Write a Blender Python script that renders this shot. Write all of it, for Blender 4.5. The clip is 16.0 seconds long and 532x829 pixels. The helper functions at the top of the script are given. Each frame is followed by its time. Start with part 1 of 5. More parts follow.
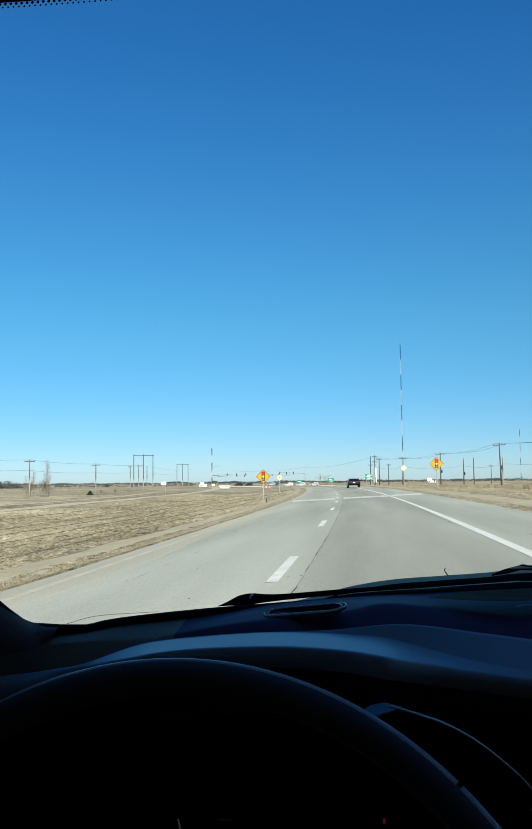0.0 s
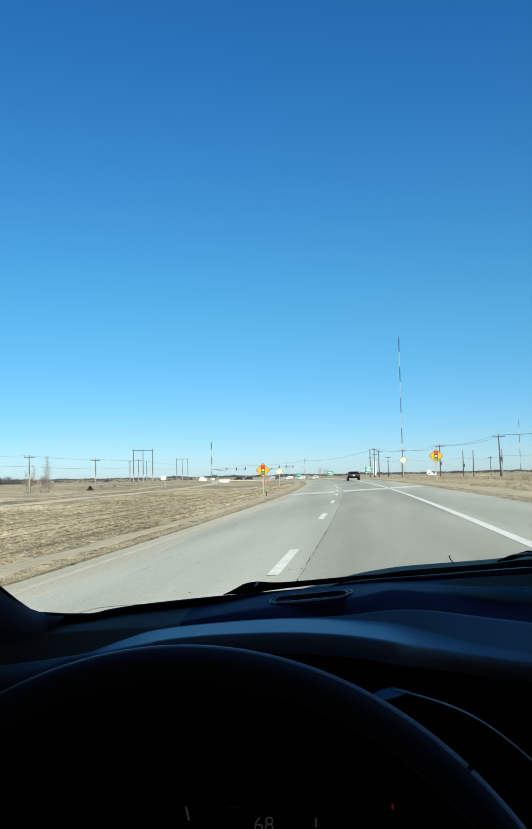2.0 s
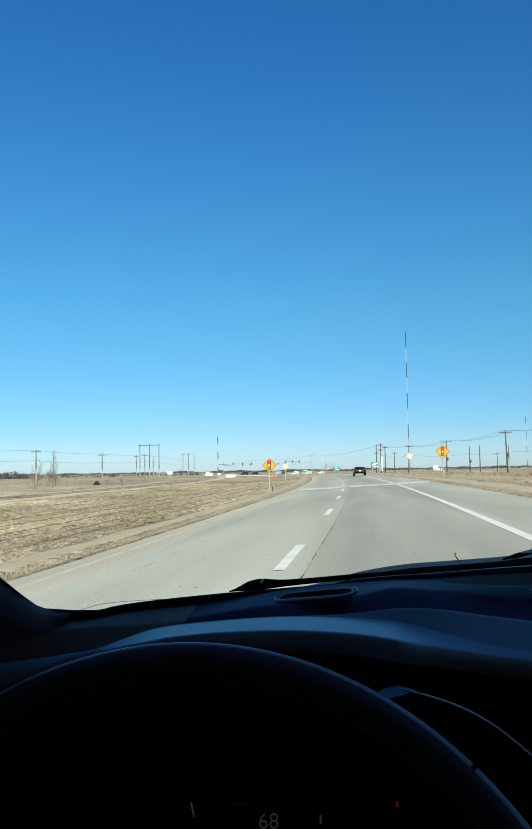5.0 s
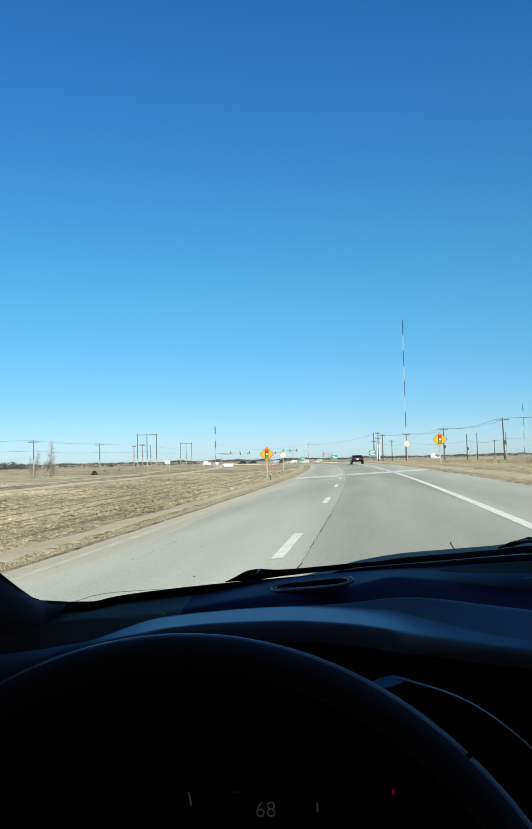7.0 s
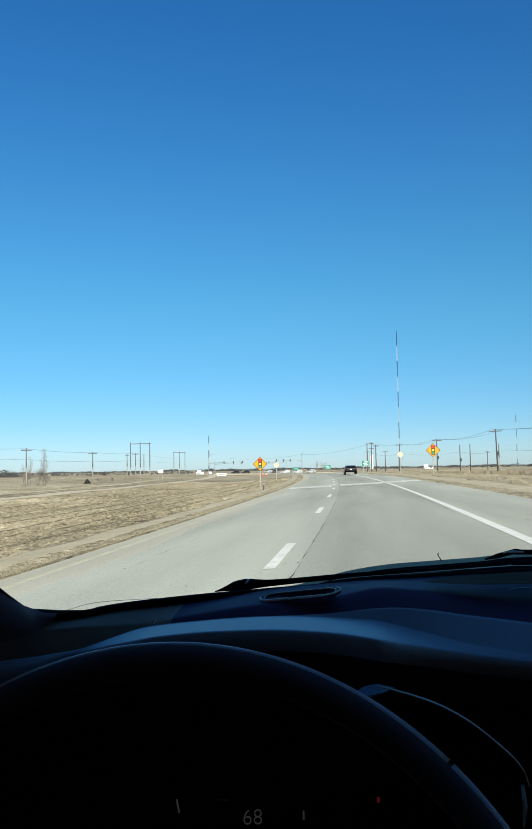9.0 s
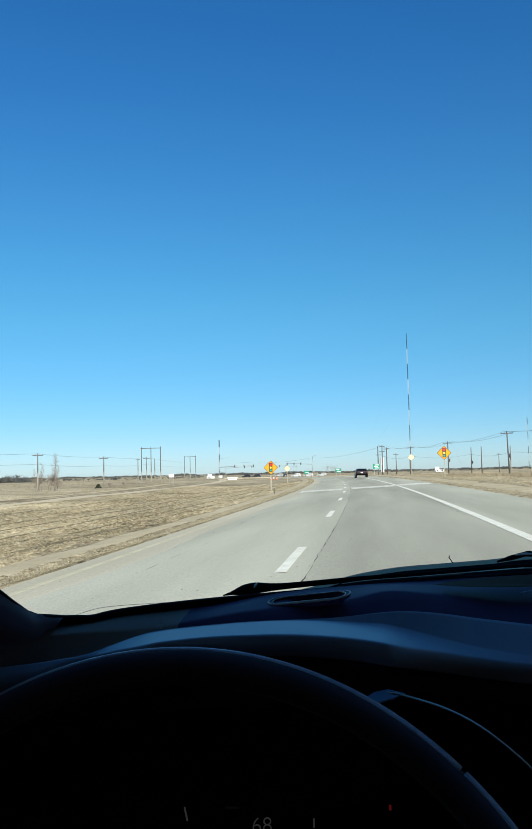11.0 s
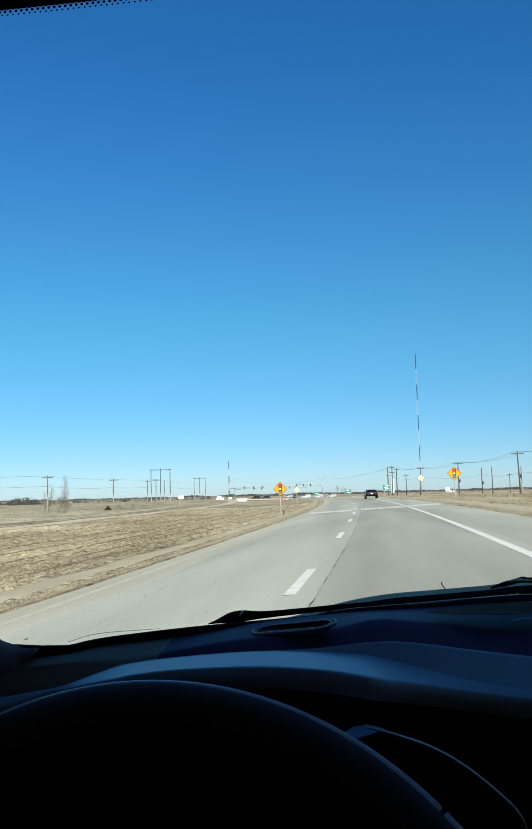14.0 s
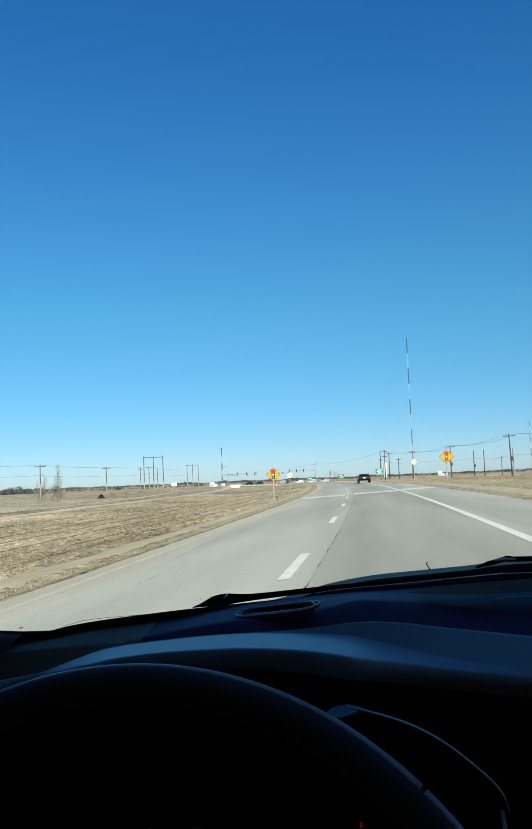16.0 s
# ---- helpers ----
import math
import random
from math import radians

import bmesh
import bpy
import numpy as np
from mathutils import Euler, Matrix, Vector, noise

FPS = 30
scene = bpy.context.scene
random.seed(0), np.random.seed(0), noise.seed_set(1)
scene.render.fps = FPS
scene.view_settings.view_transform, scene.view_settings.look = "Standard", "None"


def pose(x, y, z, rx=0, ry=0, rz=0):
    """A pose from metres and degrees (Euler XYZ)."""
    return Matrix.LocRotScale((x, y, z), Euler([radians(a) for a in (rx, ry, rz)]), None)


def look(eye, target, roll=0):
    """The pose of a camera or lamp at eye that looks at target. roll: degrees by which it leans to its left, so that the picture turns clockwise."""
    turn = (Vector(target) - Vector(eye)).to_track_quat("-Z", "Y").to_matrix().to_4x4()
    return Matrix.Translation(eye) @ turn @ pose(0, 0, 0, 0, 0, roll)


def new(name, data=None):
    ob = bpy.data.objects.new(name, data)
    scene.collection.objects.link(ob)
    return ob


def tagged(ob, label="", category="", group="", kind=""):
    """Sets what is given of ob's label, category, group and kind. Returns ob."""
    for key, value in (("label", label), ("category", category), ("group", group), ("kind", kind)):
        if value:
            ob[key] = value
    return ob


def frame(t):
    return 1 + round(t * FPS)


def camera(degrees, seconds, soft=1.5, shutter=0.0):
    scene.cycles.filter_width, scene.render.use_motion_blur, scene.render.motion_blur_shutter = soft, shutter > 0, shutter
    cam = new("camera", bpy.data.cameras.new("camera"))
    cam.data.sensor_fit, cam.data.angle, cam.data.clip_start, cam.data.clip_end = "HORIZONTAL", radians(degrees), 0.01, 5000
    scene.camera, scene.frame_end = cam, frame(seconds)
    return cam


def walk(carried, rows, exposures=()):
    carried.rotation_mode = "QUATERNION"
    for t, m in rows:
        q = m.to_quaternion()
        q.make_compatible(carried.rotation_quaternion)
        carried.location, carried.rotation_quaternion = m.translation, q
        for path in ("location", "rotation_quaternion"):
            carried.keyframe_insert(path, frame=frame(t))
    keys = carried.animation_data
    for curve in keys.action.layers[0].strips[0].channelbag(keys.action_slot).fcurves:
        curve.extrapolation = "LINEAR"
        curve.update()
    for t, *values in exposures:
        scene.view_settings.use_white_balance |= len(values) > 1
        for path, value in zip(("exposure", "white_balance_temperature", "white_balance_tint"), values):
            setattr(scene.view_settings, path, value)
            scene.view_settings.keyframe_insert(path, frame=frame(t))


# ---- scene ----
cam = camera(36.0, 16.0, soft=0.8)


def held(x, y, z, yaw, pitch, roll):
    """The hand-held phone: place, heading to the left, tilt up, lean."""
    return pose(x, y, z, 0, 0, yaw) @ pose(0, 0, 0, 90 + pitch) @ pose(0, 0, 0, 0, 0, roll)


PATH = [
    (0.0, -0.0115, -0.0088, 1.1829, 7.06, 4.66, -0.65),
    (0.5, -0.0141, -0.0015, 1.1790, 7.03, 3.81, -1.10),
    (1.0, -0.0145, -0.0028, 1.1794, 7.44, 4.23, -1.32),
    (1.5, -0.0110, -0.0080, 1.1819, 7.01, 4.23, -1.36),
    (2.0, -0.0150, -0.0061, 1.1788, 7.01, 4.22, -1.17),
    (2.5, -0.0145, -0.0087, 1.1813, 7.17, 4.26, -0.77),
    (3.0, -0.0131, -0.0133, 1.1831, 6.71, 4.21, -0.50),
    (3.5, -0.0133, -0.0105, 1.1779, 7.02, 3.20, -1.18),
    (4.0, -0.0102, -0.0063, 1.1806, 6.73, 2.98, -1.31),
    (4.2, -0.0120, -0.0056, 1.1807, 7.15, 3.56, -1.13),
    (6.5, -0.0155, -0.0097, 1.1798, 7.59, 4.02, -0.96),
    (7.0, -0.0130, -0.0061, 1.1815, 7.29, 3.11, -1.36),
    (7.5, -0.0149, 0.0010, 1.1793, 7.46, 3.69, -0.89),
    (8.0, -0.0122, -0.0108, 1.1793, 7.41, 2.92, -0.92),
    (8.5, -0.0106, -0.0129, 1.1823, 6.86, 3.62, -0.82),
    (9.0, -0.0095, -0.0147, 1.1826, 6.83, 3.78, -0.99),
    (9.2, -0.0093, -0.0073, 1.1825, 7.31, 4.56, -1.28),
    (11.3, -0.0079, -0.0067, 1.1808, 7.56, 3.75, -1.34),
    (11.5, -0.0066, -0.0030, 1.1798, 7.55, 2.89, -1.37),
    (12.0, -0.0046, -0.0011, 1.1782, 7.88, 3.92, -2.01),
    (12.5, 0.0000, 0.0000, 1.1800, 7.30, 2.80, -1.30),
    (13.0, 0.0066, 0.0034, 1.1843, 7.41, 3.31, -1.41),
    (13.5, 0.0100, 0.0032, 1.1847, 7.24, 3.66, -1.89),
    (14.0, 0.0069, 0.0047, 1.1836, 8.17, 5.55, -1.54),
    (14.5, 0.0069, 0.0073, 1.1814, 8.32, 3.99, -1.72),
    (15.0, 0.0076, 0.0063, 1.1801, 7.81, 3.46, -1.79),
    (15.5, 0.0079, 0.0094, 1.1794, 8.54, 3.35, -2.12),
    (16.0, 0.0134, 0.0094, 1.1811, 7.65, 4.55, -2.37),
]
walk(cam, [(r[0], held(*r[1:])) for r in PATH], exposures=[(0.0, 0.40, 6390, 8.2), (2.0, 0.43, 6400, 8.4), (4.0, 0.43, 6450, 9.2), (7.5, 0.43, 6490, 9.8), (12.5, 0.44, 6500, 10.0), (13.5, 0.44, 6460, 9.6), (15.0, 0.36, 6420, 9.2), (16.0, 0.36, 6430, 9.3)])

# ---- light ----
SUN_AZ, SUN_EL = 152.0, 29.5
world = bpy.data.worlds.new("sky")
scene.world = world
world.use_nodes = True
wn = world.node_tree
sky = wn.nodes.new("ShaderNodeTexSky")
sky.sky_type = "NISHITA"
sky.sun_disc = False
sky.sun_elevation, sky.sun_rotation = radians(SUN_EL), radians(SUN_AZ)
sky.altitude, sky.air_density, sky.dust_density, sky.ozone_density = 300, 1.0, 0.3, 3.5
# the deep winter blue of the sky: paler low down, deeper overhead
place_ = wn.nodes.new("ShaderNodeTexCoord")
split = wn.nodes.new("ShaderNodeSeparateXYZ")
wn.links.new(place_.outputs["Generated"], split.inputs[0])
rise = wn.nodes.new("ShaderNodeMapRange")
rise.inputs["From Min"].default_value, rise.inputs["From Max"].default_value = 0.0, 0.5
wn.links.new(split.outputs["Z"], rise.inputs["Value"])
hue = wn.nodes.new("ShaderNodeValToRGB")
hue.color_ramp.interpolation = "B_SPLINE"
SKY_TINT = [(0.00, (0.535, 0.690, 0.960)), (0.10, (0.361, 0.575, 0.808)), (0.24, (0.305, 0.605, 0.752)), (0.36, (0.296, 0.660, 0.763)), (0.48, (0.263, 0.675, 0.793)), (0.70, (0.235, 0.660, 0.874)), (1.00, (0.150, 0.585, 0.919))]
while len(hue.color_ramp.elements) < len(SKY_TINT):
    hue.color_ramp.elements.new(0.5)
for el_, (at_, tint_) in zip(hue.color_ramp.elements, SKY_TINT):
    el_.position, el_.color = at_, tint_ + (1,)
wn.links.new(rise.outputs[0], hue.inputs[0])
tone = wn.nodes.new("ShaderNodeMix")
tone.data_type, tone.blend_type = "RGBA", "MULTIPLY"
tone.inputs["Factor"].default_value = 1.0
wn.links.new(sky.outputs[0], tone.inputs["A"])
wn.links.new(hue.outputs["Color"], tone.inputs["B"])
wn.links.new(tone.outputs["Result"], wn.nodes["Background"].inputs[0])
wn.nodes["Background"].inputs[1].default_value = 0.112
sun_data = bpy.data.lights.new("sun", "SUN")
sun_data.energy, sun_data.angle, sun_data.color = 5.0, radians(0.5), (1.0, 0.945, 0.80)
sun = new("sun", sun_data)
sun.matrix_world = look((100 * math.sin(radians(SUN_AZ)) * math.cos(radians(SUN_EL)),
                         100 * math.cos(radians(SUN_AZ)) * math.cos(radians(SUN_EL)), 100 * math.sin(radians(SUN_EL))), (0, 0, 0))


# ---- materials ----
def surf(name, dark, light, scale=4.0, rough=0.8, bump=0.0, fine=None, stretch=(1, 1, 1), metal=0.0, spread=0.25, spec=0.5, glow=0.0, per=0.0):
    """A material with mottling at two scales between two colours, with relief."""
    m = bpy.data.materials.new(name)
    m.use_nodes = True
    n, l = m.node_tree.nodes, m.node_tree.links
    b = n["Principled BSDF"]
    co = n.new("ShaderNodeTexCoord")
    mp = n.new("ShaderNodeMapping")
    mp.inputs["Scale"].default_value = stretch
    l.new(co.outputs["Object"], mp.inputs["Vector"])
    big = n.new("ShaderNodeTexNoise")
    big.inputs["Scale"].default_value, big.inputs["Detail"].default_value = scale, 5
    sm = n.new("ShaderNodeTexNoise")
    sm.inputs["Scale"].default_value, sm.inputs["Detail"].default_value = fine or scale * 14, 3
    l.new(mp.outputs[0], big.inputs["Vector"])
    l.new(co.outputs["Object"], sm.inputs["Vector"])
    mix = n.new("ShaderNodeMath")
    mix.operation = "MULTIPLY_ADD"
    l.new(big.outputs["Fac"], mix.inputs[0])
    mix.inputs[1].default_value = 0.6
    half = n.new("ShaderNodeMath")
    half.operation = "MULTIPLY"
    l.new(sm.outputs["Fac"], half.inputs[0])
    half.inputs[1].default_value = 0.4
    l.new(half.outputs[0], mix.inputs[2])
    src = mix.outputs[0]
    if per:
        ob = n.new("ShaderNodeNewGeometry")
        add = n.new("ShaderNodeMath")
        add.operation = "MULTIPLY_ADD"
        l.new(ob.outputs["Random Per Island"], add.inputs[0])
        add.inputs[1].default_value = per
        l.new(src, add.inputs[2])
        src = add.outputs[0]
    ramp = n.new("ShaderNodeMapRange")
    ramp.inputs["From Min"].default_value, ramp.inputs["From Max"].default_value = 0.5 - spread, 0.5 + spread + per
    l.new(src, ramp.inputs["Value"])
    col = n.new("ShaderNodeMix")
    col.data_type = "RGBA"
    col.inputs["A"].default_value, col.inputs["B"].default_value = (*dark, 1), (*light, 1)
    l.new(ramp.outputs[0], col.inputs["Factor"])
    l.new(col.outputs["Result"], b.inputs["Base Color"])
    b.inputs["Roughness"].default_value, b.inputs["Metallic"].default_value = rough, metal
    b.inputs["Specular IOR Level"].default_value = spec
    if bump:
        bp = n.new("ShaderNodeBump")
        bp.inputs["Strength"].default_value, bp.inputs["Distance"].default_value = min(1.0, bump * 20), bump
        l.new(src, bp.inputs["Height"])
        l.new(bp.outputs[0], b.inputs["Normal"])
    if glow:
        b.inputs["Emission Color"].default_value = (*light, 1)
        b.inputs["Emission Strength"].default_value = glow
    return m


def grey(v, w):
    return (v, v, v), (w, w, w)


def meadow(name="dry_grass", gain=1.0, sizes=(0.16, 1.5, 7.0), across=1.0, lift=0.22):
    """Matted dry grass: pale straw, brown thatch and hollows shaded in the colour, in clumps of several sizes."""
    m = bpy.data.materials.new(name)
    m.use_nodes = True
    n, l = m.node_tree.nodes, m.node_tree.links
    b = n["Principled BSDF"]
    co = n.new("ShaderNodeTexCoord")
    fields = []
    for size, detail, stretch in ((sizes[0], 3, (across, 0.35, 1)), (sizes[1], 5, (across, 0.7, 1)), (sizes[2], 4, (across, 1, 1)), (0.02, 3, (1, 1, 1))):
        mp = n.new("ShaderNodeMapping")
        mp.inputs["Scale"].default_value = stretch
        l.new(co.outputs["Object"], mp.inputs["Vector"])
        t = n.new("ShaderNodeTexNoise")
        t.inputs["Scale"].default_value, t.inputs["Detail"].default_value, t.inputs["Roughness"].default_value = size, detail, 0.62
        l.new(mp.outputs[0], t.inputs["Vector"])
        fields.append(t.outputs["Fac"])
    total = None
    for f, k in zip(fields, (0.22, 0.40, 0.38, 0.0)):
        a = n.new("ShaderNodeMath")
        a.operation = "MULTIPLY_ADD"
        l.new(f, a.inputs[0])
        a.inputs[1].default_value = k
        if total is None:
            a.inputs[2].default_value = 0.0
        else:
            l.new(total, a.inputs[2])
        total = a.outputs[0]
    ramp = n.new("ShaderNodeValToRGB")
    e = ramp.color_ramp.elements
    # dark end of the ramp paints the shade in the hollows
    e[0].position, e[0].color = 0.395, (0.072, 0.058, 0.034, 1)
    e[1].position, e[1].color = 0.64, (0.59, 0.510, 0.355, 1)
    for pos, c in ((0.455, (0.220, 0.178, 0.106, 1)), (0.515, (0.36, 0.300, 0.193, 1)), (0.57, (0.475, 0.403, 0.268, 1))):
        x = e.new(pos)
        x.color = c
    for x in e:
        x.color = [min(0.9, v * gain) for v in x.color[:3]] + [1]
    l.new(total, ramp.inputs[0])
    wide = n.new("ShaderNodeMapRange")
    wide.inputs["From Min"].default_value, wide.inputs["From Max"].default_value = 0.35, 0.65
    wide.inputs["To Min"].default_value, wide.inputs["To Max"].default_value = 0.76, 1.12
    l.new(fields[3], wide.inputs["Value"])
    mul = n.new("ShaderNodeMix")
    mul.data_type, mul.blend_type = "RGBA", "MULTIPLY"
    mul.inputs["Factor"].default_value = 1.0
    l.new(ramp.outputs[0], mul.inputs["A"])
    l.new(wide.outputs[0], mul.inputs["B"])
    l.new(mul.outputs["Result"], b.inputs["Base Color"])
    b.inputs["Roughness"].default_value, b.inputs["Specular IOR Level"].default_value = 0.95, 0.1
    bp = n.new("ShaderNodeBump")
    bp.inputs["Strength"].default_value, bp.inputs["Distance"].default_value = 0.9, lift
    l.new(total, bp.inputs["Height"])
    l.new(bp.outputs[0], b.inputs["Normal"])
    return m


ROAD = surf("pavement_concrete", (0.342, 0.335, 0.258), (0.578, 0.562, 0.442), 0.5, 0.9, 0.0016, 38, (1.0, 0.08, 1), spread=0.14, spec=0.12)
LANE = surf("worn_lane_concrete", (0.292, 0.284, 0.219), (0.508, 0.493, 0.387), 0.5, 0.9, 0.0016, 38, (1.0, 0.08, 1), spread=0.14, spec=0.12)
DUST = surf("dusty_concrete", (0.40, 0.365, 0.265), (0.62, 0.572, 0.435), 0.6, 0.9, 0.001, 18, (1.0, 0.08, 1), spread=0.2, spec=0.1)
OLD_ROAD = surf("far_pavement", (0.50, 0.425, 0.30), (0.64, 0.555, 0.40), 0.5, 1.0, 0.004, 30, (1.0, 0.05, 1), spread=0.3, spec=0.0)
PAINT = surf("road_paint", (0.66, 0.64, 0.53), (0.92, 0.90, 0.78), 3.0, 0.8, 0.0, 25, spread=0.22, spec=0.1)
YELLOW_LINE = surf("worn_yellow_paint", (0.45, 0.405, 0.275), (0.66, 0.60, 0.43), 2.5, 0.9, 0.0, 20, spec=0.1)
TAR = surf("tar", (0.03, 0.028, 0.025), (0.09, 0.085, 0.075), 6, 0.8, spec=0.1)
GRASS = meadow("dry_grass", 1.21, (0.16, 2.8, 15.0))
FIELD = meadow("field_grass", 1.28, (0.05, 0.35, 2.2), 0.35, 0.12)
THATCH = surf("dry_thatch", (0.11, 0.085, 0.046), (0.60, 0.505, 0.325), 1.2, 0.95, 0.03, 9, per=0.35, spec=0.1)
FRINGE = surf("ragged_edge_grass", (0.085, 0.072, 0.045), (0.56, 0.495, 0.355), 0.9, 0.95, 0.0, 8, per=0.5, spec=0.1)
SOD = surf("dark_turf_and_shade", (0.05, 0.042, 0.027), (0.32, 0.27, 0.18), 7.0, 0.95, 0.02, 22, spec=0.05)
SOIL = surf("bare_pale_soil", (0.40, 0.33, 0.205), (0.64, 0.54, 0.355), 0.7, 0.95, 0.02, 9, spread=0.2, spec=0.1)
BRUSH = surf("dry_brush", (0.15, 0.122, 0.083), (0.44, 0.375, 0.262), 0.5, 0.95, 0.0, 4, per=0.3, spec=0.1)
BARK = surf("bark", (0.14, 0.115, 0.095), (0.34, 0.29, 0.245), 5, 0.95, 0.01, 40, spec=0.1)
JUNIPER = surf("dark_juniper_sprays", (0.015, 0.020, 0.012), (0.050, 0.060, 0.032), 3, 0.9, 0.0, 6, per=0.4, spec=0.1)
WOODS = surf("winter_woods", (0.046, 0.049, 0.050), (0.122, 0.122, 0.113), 0.05, 0.95, 0.0, 0.6, per=0.3, spec=0.1)
POLE = surf("weathered_pole_wood", (0.055, 0.050, 0.046), (0.145, 0.132, 0.118), 1.5, 0.9, 0.004, 30, (8, 8, 1), spec=0.2)
# pole wood dimmed in colour, as it looks against bright sky
GREY_WOOD = surf("dimmed_upper_wood", (0.095, 0.092, 0.085), (0.21, 0.20, 0.185), 1.5, 0.9, 0.004, 30, (8, 8, 1), spec=0.2)
PALE_WOOD = surf("pale_post_wood", (0.24, 0.225, 0.19), (0.46, 0.435, 0.375), 3, 0.85, 0.002, 40, (10, 10, 1))
STEEL = surf("galvanised_steel", (0.30, 0.31, 0.32), (0.50, 0.51, 0.52), 3, 0.45, 0.0, 30, metal=0.7)
DARK_STEEL = surf("dark_hardware", (0.03, 0.03, 0.032), (0.075, 0.075, 0.08), 4, 0.5)
WIRE = surf("wire", (0.06, 0.06, 0.065), (0.12, 0.12, 0.13), 1, 0.6)
RED_MAST = surf("red_mast_paint", (0.020, 0.009, 0.008), (0.035, 0.013, 0.011), 0.3, 0.6, spec=0.2)
WHITE_MAST = surf("white_mast_paint", (0.52, 0.54, 0.56), (0.62, 0.64, 0.66), 0.3, 0.6)
AMBER = surf("amber_sign_sheeting", (0.74, 0.29, 0.012), (0.84, 0.36, 0.02), 1.5, 0.6, spec=0.2)
FADED = surf("faded_yellow_sheeting", (0.66, 0.60, 0.38), (0.82, 0.76, 0.55), 2, 0.6, spec=0.2)
BLACK = surf("black_sign_ink", *grey(0.012, 0.022), 4, 0.5)
LAMP_AMBER = surf("amber_disc", (0.85, 0.5, 0.06), (0.95, 0.62, 0.10), 3, 0.5)
LAMP_RED = surf("red_disc", (0.62, 0.02, 0.015), (0.75, 0.035, 0.02), 3, 0.5)
LAMP_GREEN = surf("green_disc", (0.02, 0.27, 0.21), (0.03, 0.34, 0.27), 3, 0.5)
LENS_RED = surf("dark_red_lens", (0.05, 0.008, 0.008), (0.07, 0.012, 0.012), 3, 0.3)
LENS_AMBER = surf("dark_amber_lens", (0.05, 0.028, 0.008), (0.07, 0.04, 0.012), 3, 0.3)
LENS_GREEN = surf("dark_green_lens", (0.008, 0.05, 0.035), (0.012, 0.07, 0.05), 3, 0.3)
GREEN = surf("green_sign_sheeting", (0.005, 0.20, 0.13), (0.01, 0.27, 0.18), 2, 0.5)
WHITE = surf("white_paint", (0.66, 0.66, 0.64), (0.84, 0.84, 0.82), 0.8, 0.6, 0.0, 12)
SIGN_RED = surf("red_sign_sheeting", (0.60, 0.015, 0.02), (0.70, 0.03, 0.03), 2, 0.5)
ORANGE = surf("orange_plastic", (0.48, 0.085, 0.02), (0.60, 0.13, 0.03), 3, 0.6, spec=0.2)
MAROON = surf("dark_red_car_paint", (0.006, 0.0025, 0.003), (0.010, 0.004, 0.005), 2, 0.28)
SILVER = surf("white_car_paint", (0.36, 0.37, 0.38), (0.45, 0.46, 0.47), 2, 0.35)
DARK_CAR = surf("dark_car_paint", (0.02, 0.022, 0.028), (0.032, 0.034, 0.04), 2, 0.3)
TINT = surf("tinted_glass", (0.008, 0.009, 0.011), (0.014, 0.016, 0.02), 2, 0.08)
RUBBER = surf("tyre_rubber", *grey(0.012, 0.028), 8, 0.85)
TAIL = surf("tail_lamp_red", (0.07, 0.004, 0.005), (0.10, 0.006, 0.007), 3, 0.3, spec=0.3)
METAL = surf("tower_steel", (0.20, 0.22, 0.24), (0.38, 0.40, 0.42), 0.8, 0.5, metal=0.5)
SHINGLE = surf("grey_shingle", (0.10, 0.10, 0.105), (0.20, 0.20, 0.20), 1.5, 0.9, 0.01)
SIDING_GREY = surf("grey_siding", (0.20, 0.23, 0.25), (0.28, 0.31, 0.33), 0.8, 0.8)
SIDING_TAN = surf("tan_siding", (0.50, 0.33, 0.20), (0.60, 0.42, 0.27), 0.8, 0.8)
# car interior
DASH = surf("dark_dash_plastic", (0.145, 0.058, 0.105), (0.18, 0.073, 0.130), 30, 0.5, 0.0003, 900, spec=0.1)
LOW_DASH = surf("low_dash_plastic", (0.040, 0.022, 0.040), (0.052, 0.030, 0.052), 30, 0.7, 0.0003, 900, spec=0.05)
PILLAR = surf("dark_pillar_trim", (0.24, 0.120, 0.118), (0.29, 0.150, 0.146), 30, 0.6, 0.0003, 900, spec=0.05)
# base lifted far above the dash: the hood's sky sheen is in the colour
HOOD = surf("sheen_hood_vinyl", (0.49, 0.385, 0.40), (0.58, 0.46, 0.475), 25, 0.40, 0.0003, 900, spec=0.7)
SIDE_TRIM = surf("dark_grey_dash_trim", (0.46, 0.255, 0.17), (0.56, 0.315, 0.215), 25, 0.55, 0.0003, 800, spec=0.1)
PANEL_TRIM = surf("speaker_cloth", (0.17, 0.075, 0.040), (0.21, 0.095, 0.052), 60, 0.8, 0.0003, 800, spec=0.05)
BLACK_TRIM = surf("black_trim", *grey(0.0025, 0.005), 30, 0.7, 0.0002, 700, spec=0.03)
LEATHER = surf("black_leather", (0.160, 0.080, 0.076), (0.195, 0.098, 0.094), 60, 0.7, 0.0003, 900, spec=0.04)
# pale colour for the painted highlight on the wheel rim
RIM_GLINT = surf("rim_highlight_grey", (0.95, 0.50, 0.41), (0.99, 0.56, 0.47), 60, 0.38, 0.0003, 900, spec=0.65)
FRIT = surf("black_ceramic_border", *grey(0.002, 0.004), 20, 0.6, spec=0.08)
CHROME = surf("satin_chrome", (0.92, 0.76, 0.62), (0.97, 0.83, 0.70), 40, 0.35)
BLUE_TRIM = surf("satin_blue_grey_trim", (0.30, 0.34, 0.42), (0.38, 0.43, 0.50), 40, 0.35)
HEADLINER = surf("dark_headliner_cloth", (0.012, 0.012, 0.013), (0.02, 0.02, 0.022), 60, 0.95, 0.0005, 600)
